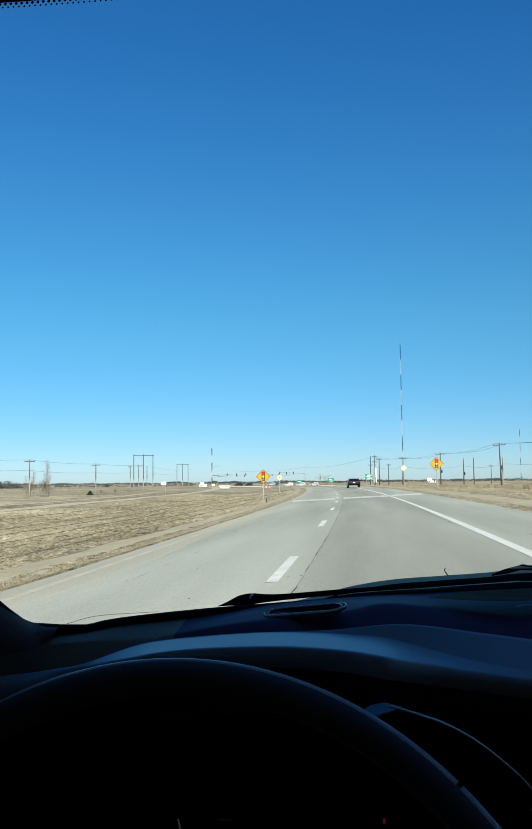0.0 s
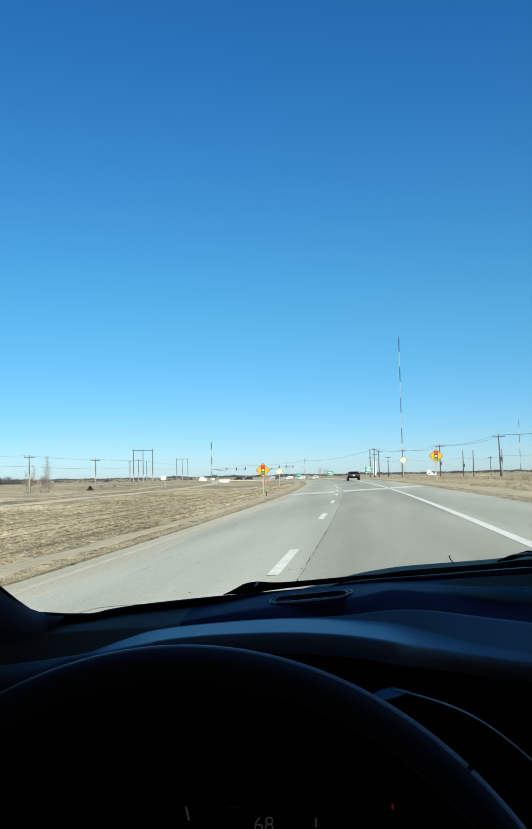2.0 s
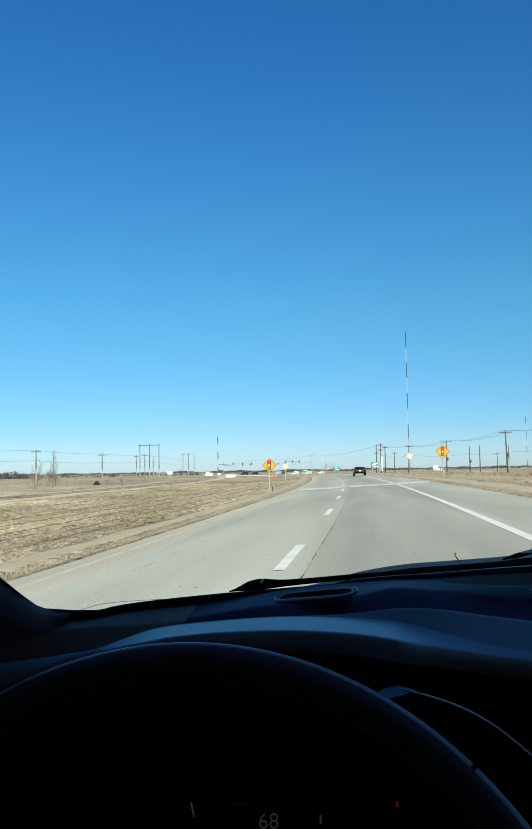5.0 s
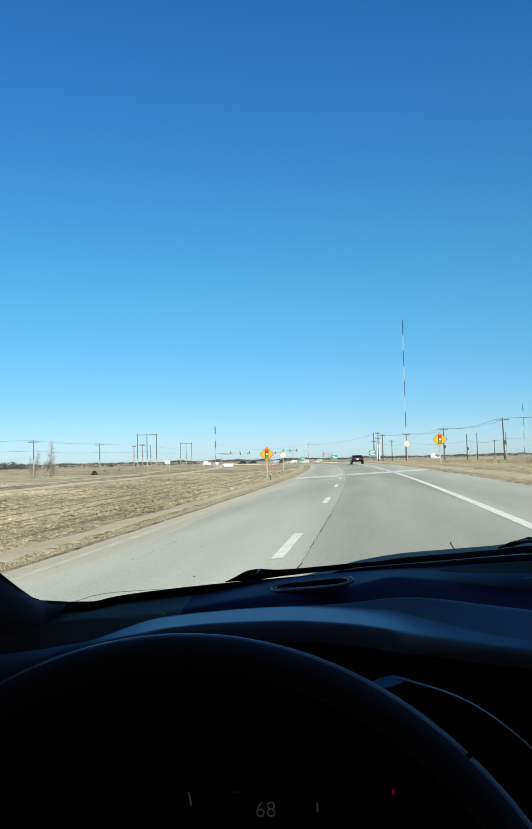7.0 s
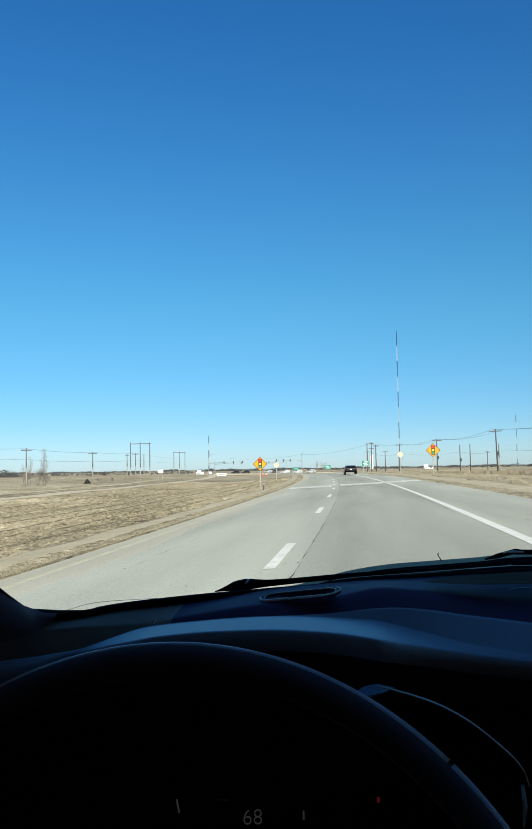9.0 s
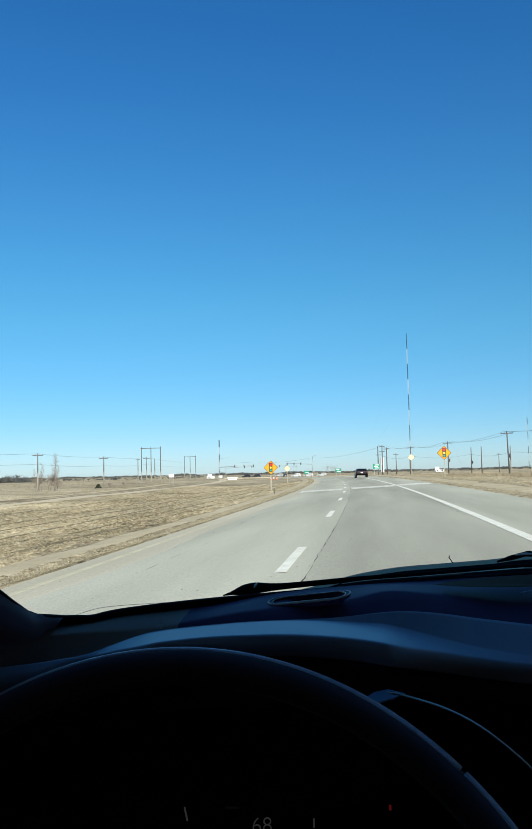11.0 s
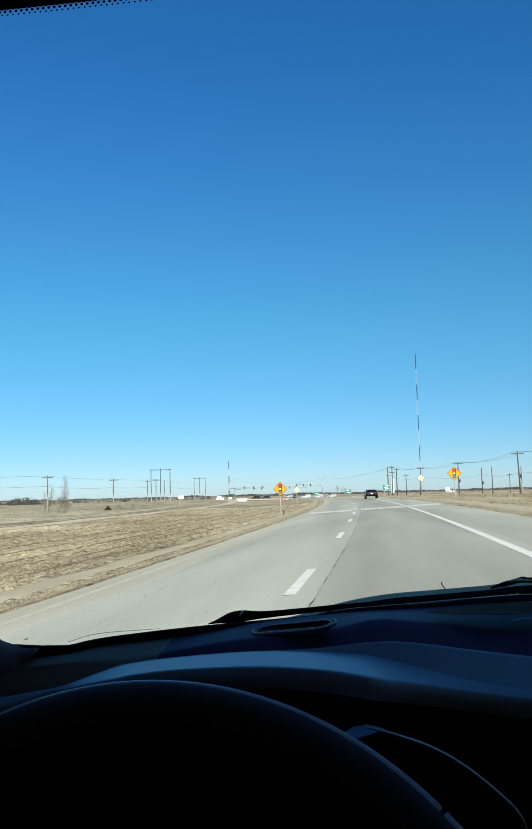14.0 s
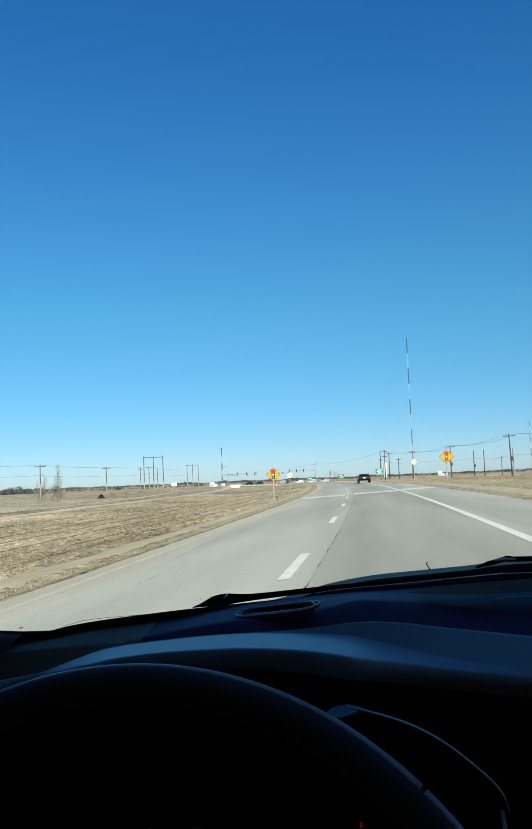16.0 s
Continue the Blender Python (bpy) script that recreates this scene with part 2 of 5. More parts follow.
# bright warm base puts the missing warm light into the shaded cowl's colour
COWL = surf("warm_lit_cowl_plastic", (0.90, 0.50, 0.27), (0.97, 0.58, 0.34), 60, 0.7, 0.0008, 300, spec=0.1)
PALE_TRIM = surf("pale_trim_and_glint", (0.94, 0.69, 0.51), (0.98, 0.76, 0.58), 40, 0.4)
BRIGHT_TRIM = surf("polished_trim", (0.98, 0.66, 0.46), (1.0, 0.71, 0.51), 40, 0.30, metal=1.0)
CLUSTER = surf("cluster_lens", *grey(0.002, 0.003), 20, 0.3, spec=0.1)
DIGITS = surf("lit_digits", (0.30, 0.30, 0.28), (0.32, 0.32, 0.30), 10, 0.5, glow=0.05)
FAINT = surf("dim_gauge_mark", (0.05, 0.045, 0.042), (0.06, 0.052, 0.048), 10, 0.5, glow=0.02)
RED_LIT = surf("lit_red_mark", (0.5, 0.02, 0.03), (0.5, 0.02, 0.03), 10, 0.5, glow=0.10)
# pale base carries the reflection on a paint edge that lies in shade
BONNET_EDGE = surf("pale_bonnet_edge", (0.80, 0.50, 0.36), (0.92, 0.60, 0.44), 20, 0.5)
CAR_PAINT = surf("brown_red_car_paint", (0.06, 0.02, 0.015), (0.08, 0.028, 0.02), 2, 0.3)


def pane_material(name, tint):
    m = bpy.data.materials.new(name)
    m.use_nodes = True
    n, l = m.node_tree.nodes, m.node_tree.links
    n.remove(n["Principled BSDF"])
    clear = n.new("ShaderNodeBsdfTransparent")
    clear.inputs[0].default_value = tint + (1,)
    gloss = n.new("ShaderNodeBsdfGlossy")
    gloss.inputs["Roughness"].default_value = 0.02
    fres = n.new("ShaderNodeFresnel")
    fres.inputs[0].default_value = 1.12
    mix = n.new("ShaderNodeMixShader")
    l.new(fres.outputs[0], mix.inputs[0])
    l.new(clear.outputs[0], mix.inputs[1])
    l.new(gloss.outputs[0], mix.inputs[2])
    l.new(mix.outputs[0], n["Material Output"].inputs[0])
    return m


GLASS = pane_material("windscreen_glass", (0.96, 0.98, 0.975))
# unseen side panes, set dark to hold down the light in the cabin
SIDE_GLASS = pane_material("side_glass", (0.08, 0.08, 0.08))


# ---- mesh helpers ----
class Shape:
    """Gathers the faces of one mesh."""

    def __init__(self):
        self.v, self.f = [], []

    def add(self, verts, faces):
        k = len(self.v)
        self.v += [tuple(p) for p in verts]
        self.f += [tuple(i + k for i in q) for q in faces]
        return self

    def box(self, c, s, turn=None):
        sx, sy, sz = s[0] / 2, s[1] / 2, s[2] / 2
        pts = [Vector((x, y, z)) for z in (-sz, sz) for x, y in ((-sx, -sy), (sx, -sy), (sx, sy), (-sx, sy))]
        if turn:
            pts = [turn @ p for p in pts]
        return self.add([p + Vector(c) for p in pts], [(3, 2, 1, 0), (4, 5, 6, 7), (0, 1, 5, 4), (1, 2, 6, 5), (2, 3, 7, 6), (3, 0, 4, 7)])

    def tube(self, pts, radii, n=6, cap=True):
        """A round bar along a line of points."""
        pts = [Vector(p) for p in pts]
        if not hasattr(radii, "__len__"):
            radii = [radii] * len(pts)
        rings = []
        side = None
        for i, p in enumerate(pts):
            d = (pts[min(i + 1, len(pts) - 1)] - pts[max(i - 1, 0)]).normalized()
            if side is None:
                side = d.cross(Vector((0, 0, 1)) if abs(d.z) < 0.9 else Vector((1, 0, 0)))
            side = (side - d * side.dot(d)).normalized()
            up = d.cross(side)
            rings.append([p + radii[i] * (math.cos(a) * side + math.sin(a) * up) for a in [2 * math.pi * j / n for j in range(n)]])
        faces = [(i * n + j, i * n + (j + 1) % n, (i + 1) * n + (j + 1) % n, (i + 1) * n + j) for i in range(len(pts) - 1) for j in range(n)]
        if cap:
            faces += [tuple(range(n))[::-1], tuple((len(pts) - 1) * n + j for j in range(n))]
        return self.add([q for r in rings for q in r], faces)

    def sheet(self, rows, close=False):
        """A skin across rows of equally many points."""
        n = len(rows[0])
        return self.add([p for r in rows for p in r], [(i * n + j, i * n + j + 1, (i + 1) * n + j + 1, (i + 1) * n + j)
                                                       for i in range(len(rows) - 1) for j in range(n - 1)])

    def prism(self, poly, a, b, axis=0):
        """A flat outline drawn out between a and b along an axis; poly in the other two axes."""
        def at(p, w):
            q = list(p)
            q.insert(axis, w)
            return q
        n = len(poly)
        return self.add([at(p, a) for p in poly] + [at(p, b) for p in poly],
                        [tuple(range(n))[::-1], tuple(range(n, 2 * n))] + [(i, (i + 1) % n, n + (i + 1) % n, n + i) for i in range(n)])


def solid(name, shape, material, parent=None, label="", smooth=False, thick=0.0, bevel=0.0, normals=True):
    """Links a shape as one mesh object, under a thing or part if given."""
    me = bpy.data.meshes.new(name)
    me.from_pydata(shape.v, [], shape.f)
    if thick or bevel or normals:
        bm = bmesh.new()
        bm.from_mesh(me)
        if normals and len(shape.f) < 20000:
            bmesh.ops.recalc_face_normals(bm, faces=bm.faces)
        if bevel:
            bmesh.ops.bevel(bm, geom=bm.edges[:], offset=bevel, segments=2, affect="EDGES", clamp_overlap=True)
        bm.to_mesh(me)
        bm.free()
    me.materials.append(material)
    if smooth:
        me.polygons.foreach_set("use_smooth", [True] * len(me.polygons))
    ob = new(name, me)
    if thick:
        md = ob.modifiers.new("thickness", "SOLIDIFY")
        md.thickness, md.offset = thick, -1
    if parent:
        ob.parent = parent
    if label:
        tagged(ob, label=label)
    return ob


def thing(name, place, label, category, group="", kind=""):
    ob = new(name)
    ob.matrix_basis = place
    ob.empty_display_size = 0.2
    return tagged(ob, label, category, group, kind)


def glide(anchors, count):
    """Points at even steps along a smooth line through the anchors."""
    p = [Vector(a) for a in anchors]
    p = [2 * p[0] - p[1]] + p + [2 * p[-1] - p[-2]]
    out = []
    for k in range(count):
        s = k / (count - 1) * (len(p) - 3)
        i = min(int(s), len(p) - 4)
        t = s - i
        a, b, c, d = p[i:i + 4]
        out.append(0.5 * (2 * b + (c - a) * t + (2 * a - 5 * b + 4 * c - d) * t * t + (3 * b - a - 3 * c + d) * t ** 3))
    return out


def writing(name, text, size, place, material, parent, squeeze=1.0, thin=0.0):
    cu = bpy.data.curves.new(name, "FONT")
    cu.body, cu.size, cu.align_x, cu.align_y, cu.extrude = text, size, "CENTER", "CENTER", 0.0005
    cu.offset = -thin
    cu.materials.append(material)
    ob = new(name, cu)
    ob.parent = parent
    ob.matrix_basis = place @ Matrix.Diagonal((squeeze, 1, 1, 1))
    return ob


# ---- the lie of the land ----
RADIUS = 1700.0


def middle(s):
    """How far the road has bent to the left, s metres ahead."""
    if s > 420:
        return -420 ** 2 / (2 * RADIUS) - (s - 420) * 420 / RADIUS
    if s < -420:
        return -420 ** 2 / (2 * RADIUS) + (s + 420) * 420 / RADIUS
    return -s * s / (2 * RADIUS)


def fall(s):
    t = min(1, max(0, (s - 130) / 240))
    return t * t * (3 - 2 * t)


def bank(u, s):
    return (0.043 * u) * (1 - fall(s)) - 0.04 - 1.15 * fall(s)


PROFILE_U = [-4000, -400, -60, -45, -38.5, -36.6, -28, -26, -20, -14, -9, -6, -5.0, 5.1, 7, 12, 25, 40, 300, 4000]
PROFILE_Z = [-2.6, -2.1, -2.1, -1.75, -1.32, -1.24, -1.04, -1.05, -1.3, -1.0, -0.68, -0.36, -0.27, 0.19, 0.32, 0.22, -0.5, -0.8, -1.0, -1.4]


def lay(u, s):
    """The height of the ground beside the road."""
    z = float(np.interp(u, PROFILE_U, PROFILE_Z))
    k = fall(s)
    z = z * (1 - k) + k * (-1.25 + 0.25 * z)
    if abs(u) > 5.3:
        near = min(1, (abs(u) - 5.3) / 4)
        z += near * 0.10 * noise.noise((u * 0.13, s * 0.05, 0)) + near * 0.5 * noise.noise((u * 0.011, s * 0.006, 3)) * min(1, abs(u) / 60)
    return z


def spot(u, s, up=0.0):
    return Vector((middle(s) + u, s, lay(u, s) + up))


def ground_at(x, y):
    return lay(x - middle(y), y)


def steps(marks):
    out = []
    for a, b, d in marks:
        out += list(np.arange(a, b, d))
    return out + [marks[-1][1]]


S_LINES = steps([(-900, -500, 40), (-500, -40, 10), (-40, 0, 4), (0, 100, 1.0), (100, 240, 4), (240, 700, 15), (700, 4400, 185)])
U_LINES = steps([(-4000, -400, 300), (-400, -60, 20), (-60, -40, 2.5), (-40, -5.4, 0.7), (-5.4, -4.9, 0.25), (-4.9, -4.6, 0.3), (-4.6, 4.7, 2.3), (4.7, 5.03, 0.33), (5.03, 14, 0.6), (14, 44, 2.5), (44, 400, 20), (400, 4000, 300)])
land = Shape()
land.sheet([[(middle(s) + u, s, (bank(u, s) - 0.10) if -4.7 < u < 4.9 else (bank(u, s) + 0.025) if -5.0 < u < 5.2 else lay(u, s)) for u in U_LINES] for s in S_LINES])
ground = tagged(solid("ground", land, FIELD, smooth=True, normals=False), "dry tan winter grassland beside the highway", "ground", kind="structure")


def strip(u0, u1, s0, s1, ds, up, du=None, height=bank):
    us = [u0, u1] if not du else list(np.linspace(u0, u1, du))
    return [[(middle(s) + u, s, height(u, s) + up) for u in us] for s in np.linspace(s0, s1, max(2, int((s1 - s0) / ds) + 1))]


road = tagged(solid("road", Shape().sheet(strip(-4.95, 5.1, -520, 430, 4, 0.0, 9)), ROAD, thick=0.25, normals=False),
              "pale grey two-lane concrete highway carriageway bending left", "road", kind="structure")
far_road = tagged(solid("road_opposite", Shape().sheet(strip(-31.4, -28.1, -520, 430, 5, 0.05, 5, lay)), OLD_ROAD, thick=0.2, normals=False),
                  "pale opposite carriageway beyond the grass median", "road", kind="structure")
cross = tagged(solid("road_crossing", Shape().sheet([[(middle(s) + u, s, lay(u, s) * 0 + bank(0, s) + 0.03) for u in np.linspace(-28, 110, 24)] for s in (392, 396, 400, 404)]), OLD_ROAD, thick=0.3, normals=False),
               "pale side road crossing at the traffic lights", "road", kind="structure")

drift = []
for s in np.arange(-60, 300, 0.6):
    inner = -4.02 + 0.20 * noise.noise((s * 0.11, 3, 3)) + 0.06 * noise.noise((s * 0.9, 5, 1))
    drift.append([(middle(s) + u, s, bank(u, s) + up) for u, up in ((-4.95, 0.004), (-4.6, 0.004), (inner, 0.004), (inner + 0.14, -0.004))])
solid("dusty_margin", Shape().sheet(drift), DUST, road, "pale dusty pavement margin")
# the slab of the driving lane, darker from traffic, and the lane marks
solid("lane_slab", Shape().sheet(strip(-0.86, 2.42, -420, 425, 4, 0.004, 4)), LANE, road, "darker worn concrete lane")
for k in range(-36, 33):
    s0 = 10.4 + 12.5 * k
    if s0 < -420:
        continue
    wob = 0.01 * math.sin(k * 2.3)
    solid("lane_dash", Shape().sheet(strip(-1.30 + wob, -1.145 + wob, s0, s0 + 3.5, 1.8, 0.008)), PAINT, road)
solid("edge_line", Shape().sheet(strip(2.31, 2.50, -420, 425, 4, 0.008)), PAINT, road, "worn white edge line")
solid("yellow_line", Shape().sheet([[(middle(s) + u, s, bank(u, s) + up) for u, up in ((-4.52, 0.002), (-4.48, 0.008), (-4.40, 0.008), (-4.36, 0.002))] for s in np.arange(-420, 426, 4)]), YELLOW_LINE, road, "faded yellow edge line")
solid("edge_line", Shape().sheet(strip(-29.2, -29.05, -420, 425, 5, 0.065, height=lay)), PAINT, far_road)


def crack(u, s0, s1, width, seed, ds=0.25, sway=0.05):
    left, right = [], []
    for i, s in enumerate(np.arange(s0, s1, ds)):
        w = width * max(0.0, 0.22 + 1.6 * noise.noise((s * 1.3, seed, 1)))
        c = u + sway * noise.noise((s * 0.35, seed, 0)) + 0.4 * sway * noise.noise((s * 2.2, seed, 5))
        left.append((middle(s) + c - w / 2, s, bank(c, s) + 0.006))
        right.append((middle(s) + c + w / 2, s, bank(c, s) + 0.006))
    return [list(p) for p in zip(left, right)]


cracks = Shape()
cracks.sheet(crack(-0.86, 5, 26, 0.024, 1.0, 0.10, 0.05))
cracks.sheet(crack(-0.86, 26, 150, 0.016, 1.5, 0.15, 0.03))
for u, s0, s1, w, sd in ((-3.6, 22, 30, 0.016, 3), (-3.3, 11, 17, 0.010, 4), (-0.45, 13.5, 15.5, 0.008, 9), (2.2, 20, 33, 0.022, 10), (3.4, 28, 29.5, 0.03, 8), (0.9, 17, 17.9, 0.012, 11), (3.2, 16, 17, 0.014, 12)):
    cracks.sheet(crack(u, s0, s1, w, sd))
rng = random.Random(5)
for _ in range(420):
    u, s = rng.uniform(-4.6, 4.9), 7 + 75 * rng.random() ** 1.7
    a, r = rng.uniform(0, 3.14), 0.004 + 0.016 * rng.random() ** 2.5
    p = Vector((middle(s) + u, s, bank(u, s) + 0.006))
    cracks.add([p + Vector((r * rng.uniform(0.5, 1.4) * math.cos(a + k * 1.26), 1.6 * r * rng.uniform(0.5, 1.4) * math.sin(a + k * 1.26), 0)) for k in range(5)], [(0, 1, 2, 3, 4)])
tagged(solid("pavement_cracks", cracks, TAR, normals=False), "dark cracks and chips in the concrete", "cracks", kind="stuff")
for s0, u0, u1 in ((54.6, -4.3, -1.40), (55.8, -0.80, 2.24), (56.8, 2.58, 4.8)):
    for k in range(9):
        solid("rumble_bar", Shape().sheet(strip(u0, u1, s0 + 0.53 * k, s0 + 0.53 * k + 0.43, 1, 0.010, 4)), PAINT, road)

# ---- the car we sit in ----
CAR_AT = Vector((0.27, 0.0, -0.03))
car = thing("car", Matrix.Translation(CAR_AT), "dark car interior with black dashboard and steering wheel, on the highway", "car")


def fit_out(name, shape, material, parent=None, label="", **more):
    """A part of our car, drawn in world places."""
    ob = solid(name, shape, material, parent or car, label, **more)
    if not parent:
        ob.location = -CAR_AT
    return ob


FRACS = [i / 110 for i in range(111)]


def row(anchors, z=0.0, y=0.0, lo=-0.62, hi=1.12):
    """A line across the car through the anchors, resampled at even widths, closer together before the driver."""
    a = [Vector(p) for p in anchors]
    first, last = a[0], a[-1]
    left = [Vector((first.x - d, first.y - 0.55 * d, first.z - 0.02 * d)) for d in (0.38, 0.1)]
    on = last + (last - a[-2]) * (0.05 / (last.x - a[-2].x))
    mirror = [on, Vector((on.x + 0.06, on.y + 0.01, on.z)), Vector((0.30, on.y + 0.02, on.z)), Vector((0.62, on.y - 0.03, on.z)), Vector((1.10, on.y - 0.2, on.z))]
    pts = glide(left + a + mirror, 400)
    xs = [p.x for p in pts]
    out = []
    for f in FRACS:
        x = lo + (0.30 - lo) * (f / 0.85) if f < 0.85 else 0.30 + (hi - 0.30) * (f - 0.85) / 0.15
        if 0.15 <= f <= 0.80:
            x = -0.24 + (f - 0.15) / 0.65 * 0.42
        elif f < 0.15:
            x = lo + f / 0.15 * (-0.24 - lo)
        elif f < 0.85:
            x = 0.18 + (f - 0.80) / 0.05 * 0.12
        out.append(Vector((x, float(np.interp(x, xs, [p.y for p in pts])) + y, float(np.interp(x, xs, [p.z for p in pts])) + z)))
    return out


GLASS_FOOT = [(-0.2076, 0.4372, 1.1092), (-0.2037, 0.4562, 1.1015), (-0.1956, 0.4635, 1.0987), (-0.1871, 0.4706, 1.0990), (-0.1668, 0.4974, 1.0999),
              (-0.1245, 0.5331, 1.1000), (-0.0757, 0.5635, 1.1001), (-0.0221, 0.5884, 1.1011), (0.0350, 0.6138, 1.1024), (0.1177, 0.6425, 1.1036)]
BACK = [(-0.2078, 0.4375, 1.1024), (-0.1957, 0.4637, 1.0944), (-0.1669, 0.4976, 1.0943), (-0.1247, 0.5333, 1.0940), (-0.0758, 0.5636, 1.0981),
        (-0.0222, 0.5886, 1.0998), (0.0350, 0.6140, 1.0998), (0.1177, 0.6427, 1.1003)]
SHELF = [(-0.2052, 0.4320, 1.0921), (-0.1919, 0.4435, 1.0919), (-0.1779, 0.4550, 1.0912), (-0.1480, 0.4799, 1.0883), (-0.1224, 0.4943, 1.0907), (-0.0951, 0.5071, 1.0936),
         (-0.0631, 0.5178, 1.0958), (-0.0371, 0.5290, 1.0969), (-0.0238, 0.5354, 1.0979), (-0.0034, 0.5450, 1.1012), (0.0227, 0.5491, 1.0988), (0.0457, 0.5526, 1.0951),
         (0.0715, 0.5569, 1.0905), (0.1020, 0.5620, 1.0869)]
VALLEY = [(-0.1920, 0.4240, 1.0402), (-0.1803, 0.4363, 1.0399), (-0.1687, 0.4475, 1.0400), (-0.1572, 0.4526, 1.0435), (-0.1425, 0.4577, 1.0482), (-0.1327, 0.4599, 1.0504),
          (-0.1187, 0.4631, 1.0518), (-0.1071, 0.4646, 1.0527), (-0.0840, 0.4675, 1.0542), (-0.0609, 0.4704, 1.0548), (-0.0378, 0.4733, 1.0552), (-0.0205, 0.4755, 1.0565),
          (-0.0060, 0.4773, 1.0579), (0.0084, 0.4791, 1.0580), (0.0257, 0.4814, 1.0563), (0.0429, 0.4837, 1.0536), (0.0630, 0.4864, 1.0508), (0.0848, 0.4894, 1.0477)]
CREST = [(-0.1920, 0.4040, 1.0852), (-0.1803, 0.4163, 1.0849), (-0.1687, 0.4275, 1.0850), (-0.1572, 0.4326, 1.0885), (-0.1425, 0.4377, 1.0932), (-0.1327, 0.4399, 1.0954),
        (-0.1187, 0.4431, 1.0968), (-0.1071, 0.4446, 1.0977), (-0.0840, 0.4475, 1.0992), (-0.0609, 0.4504, 1.0998), (-0.0378, 0.4533, 1.1002), (-0.0205, 0.4555, 1.1015),
        (-0.0060, 0.4573, 1.1029), (0.0084, 0.4591, 1.1030), (0.0257, 0.4614, 1.1013), (0.0429, 0.4637, 1.0986), (0.0630, 0.4664, 1.0958), (0.0848, 0.4694, 1.0927)]
CREASE = [(-0.1918, 0.4036, 1.0851), (-0.1801, 0.4158, 1.0848), (-0.1685, 0.4270, 1.0848), (-0.1571, 0.4322, 1.0883), (-0.1424, 0.4373, 1.0930), (-0.1326, 0.4395, 1.0952),
        (-0.1186, 0.4427, 1.0966), (-0.1070, 0.4442, 1.0975), (-0.0840, 0.4471, 1.0990), (-0.0609, 0.4501, 1.0996), (-0.0378, 0.4520, 1.0991), (-0.0205, 0.4526, 1.0982),
        (-0.0061, 0.4524, 1.0972), (0.0080, 0.4517, 1.0942), (0.0246, 0.4506, 1.0900), (0.0411, 0.4501, 1.0859), (0.0604, 0.4513, 1.0822), (0.0812, 0.4529, 1.0783)]
LIP = [(-0.1906, 0.4010, 1.0822), (-0.1794, 0.4144, 1.0835), (-0.1680, 0.4256, 1.0838), (-0.1545, 0.4250, 1.0870), (-0.1361, 0.4179, 1.0917), (-0.1239, 0.4104, 1.0952),
        (-0.1103, 0.4115, 1.0966), (-0.0995, 0.4126, 1.0975), (-0.0772, 0.4107, 1.0990), (-0.0556, 0.4098, 1.0996), (-0.0343, 0.4079, 1.0991), (-0.0185, 0.4052, 1.0982),
        (-0.0057, 0.4002, 1.0972), (0.0071, 0.4167, 1.0920), (0.0233, 0.4301, 1.0871), (0.0400, 0.4400, 1.0826), (0.0594, 0.4455, 1.0790), (0.0805, 0.4498, 1.0760)]

back, shelf, valley, crest, crease, lip = row(BACK), row(SHELF), row(VALLEY), row(CREST), row(CREASE), row(LIP)


def between(a, b, t, up=0.0):
    return [p.lerp(q, t) + Vector((0, 0, up)) for p, q in zip(a, b)]


cut = 35
top_rows = [[p + Vector((0, 0.02, -0.02)) for p in back], back, between(back, shelf, 0.5, 0.0005), between(back, shelf, 0.86, 0.0004), shelf,
            between(shelf, valley, 0.12, 0.0008), between(shelf, valley, 0.5, 0.0030), valley]
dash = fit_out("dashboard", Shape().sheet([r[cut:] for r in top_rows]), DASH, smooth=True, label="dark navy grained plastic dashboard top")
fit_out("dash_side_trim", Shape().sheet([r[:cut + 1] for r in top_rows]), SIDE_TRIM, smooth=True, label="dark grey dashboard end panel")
ROLL = [(-0.0006, -0.0008), (-0.0012, -0.0030), (-0.0008, -0.0058), (0.0008, -0.0086), (0.0032, -0.0112)]
roll_rows = [[p + Vector((0, dy, dz)) for p in lip] for dy, dz in ROLL]
hood_rows = [valley, between(valley, crest, 0.9), crest, between(crest, crease, 0.1), between(crest, crease, 0.96), crease, between(crease, lip, 0.04), between(crease, lip, 0.5, 0.0002), between(crease, lip, 0.93), lip] + roll_rows
fit_out("instrument_hood", Shape().sheet(hood_rows), HOOD, smooth=True, label="soft blue-grey vinyl instrument hood, lightened for the sky's sheen")
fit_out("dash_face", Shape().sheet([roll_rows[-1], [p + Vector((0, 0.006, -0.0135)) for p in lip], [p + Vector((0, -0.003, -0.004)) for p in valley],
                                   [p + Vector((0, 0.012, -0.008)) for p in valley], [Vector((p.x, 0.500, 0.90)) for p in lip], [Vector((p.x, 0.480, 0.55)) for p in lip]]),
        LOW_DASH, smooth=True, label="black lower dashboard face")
foot = row(GLASS_FOOT)
fit_out("windscreen_border", Shape().sheet([[p + Vector((0, 0.004, -0.002)) for p in foot], [p + Vector((0, 0.002, -0.010)) for p in foot], [p + Vector((0, 0.01, -0.04)) for p in foot]]),
        FRIT, smooth=True, label="black border at the foot of the windscreen")

# windscreen, header and pillars
top = [Vector((p.x, 0.342 - 0.10 * max(0, abs(p.x - 0.27) / 0.85 - 0.4) ** 2, 1.427)) for p in foot]
screen = fit_out("windscreen", Shape().sheet([[p + Vector((0, 0.006, 0.0)) for p in foot], between(foot, top, 0.5, 0.012), top]), GLASS, smooth=True, label="clear curved windscreen")
screen.visible_shadow = False
EDGE = 1.4082
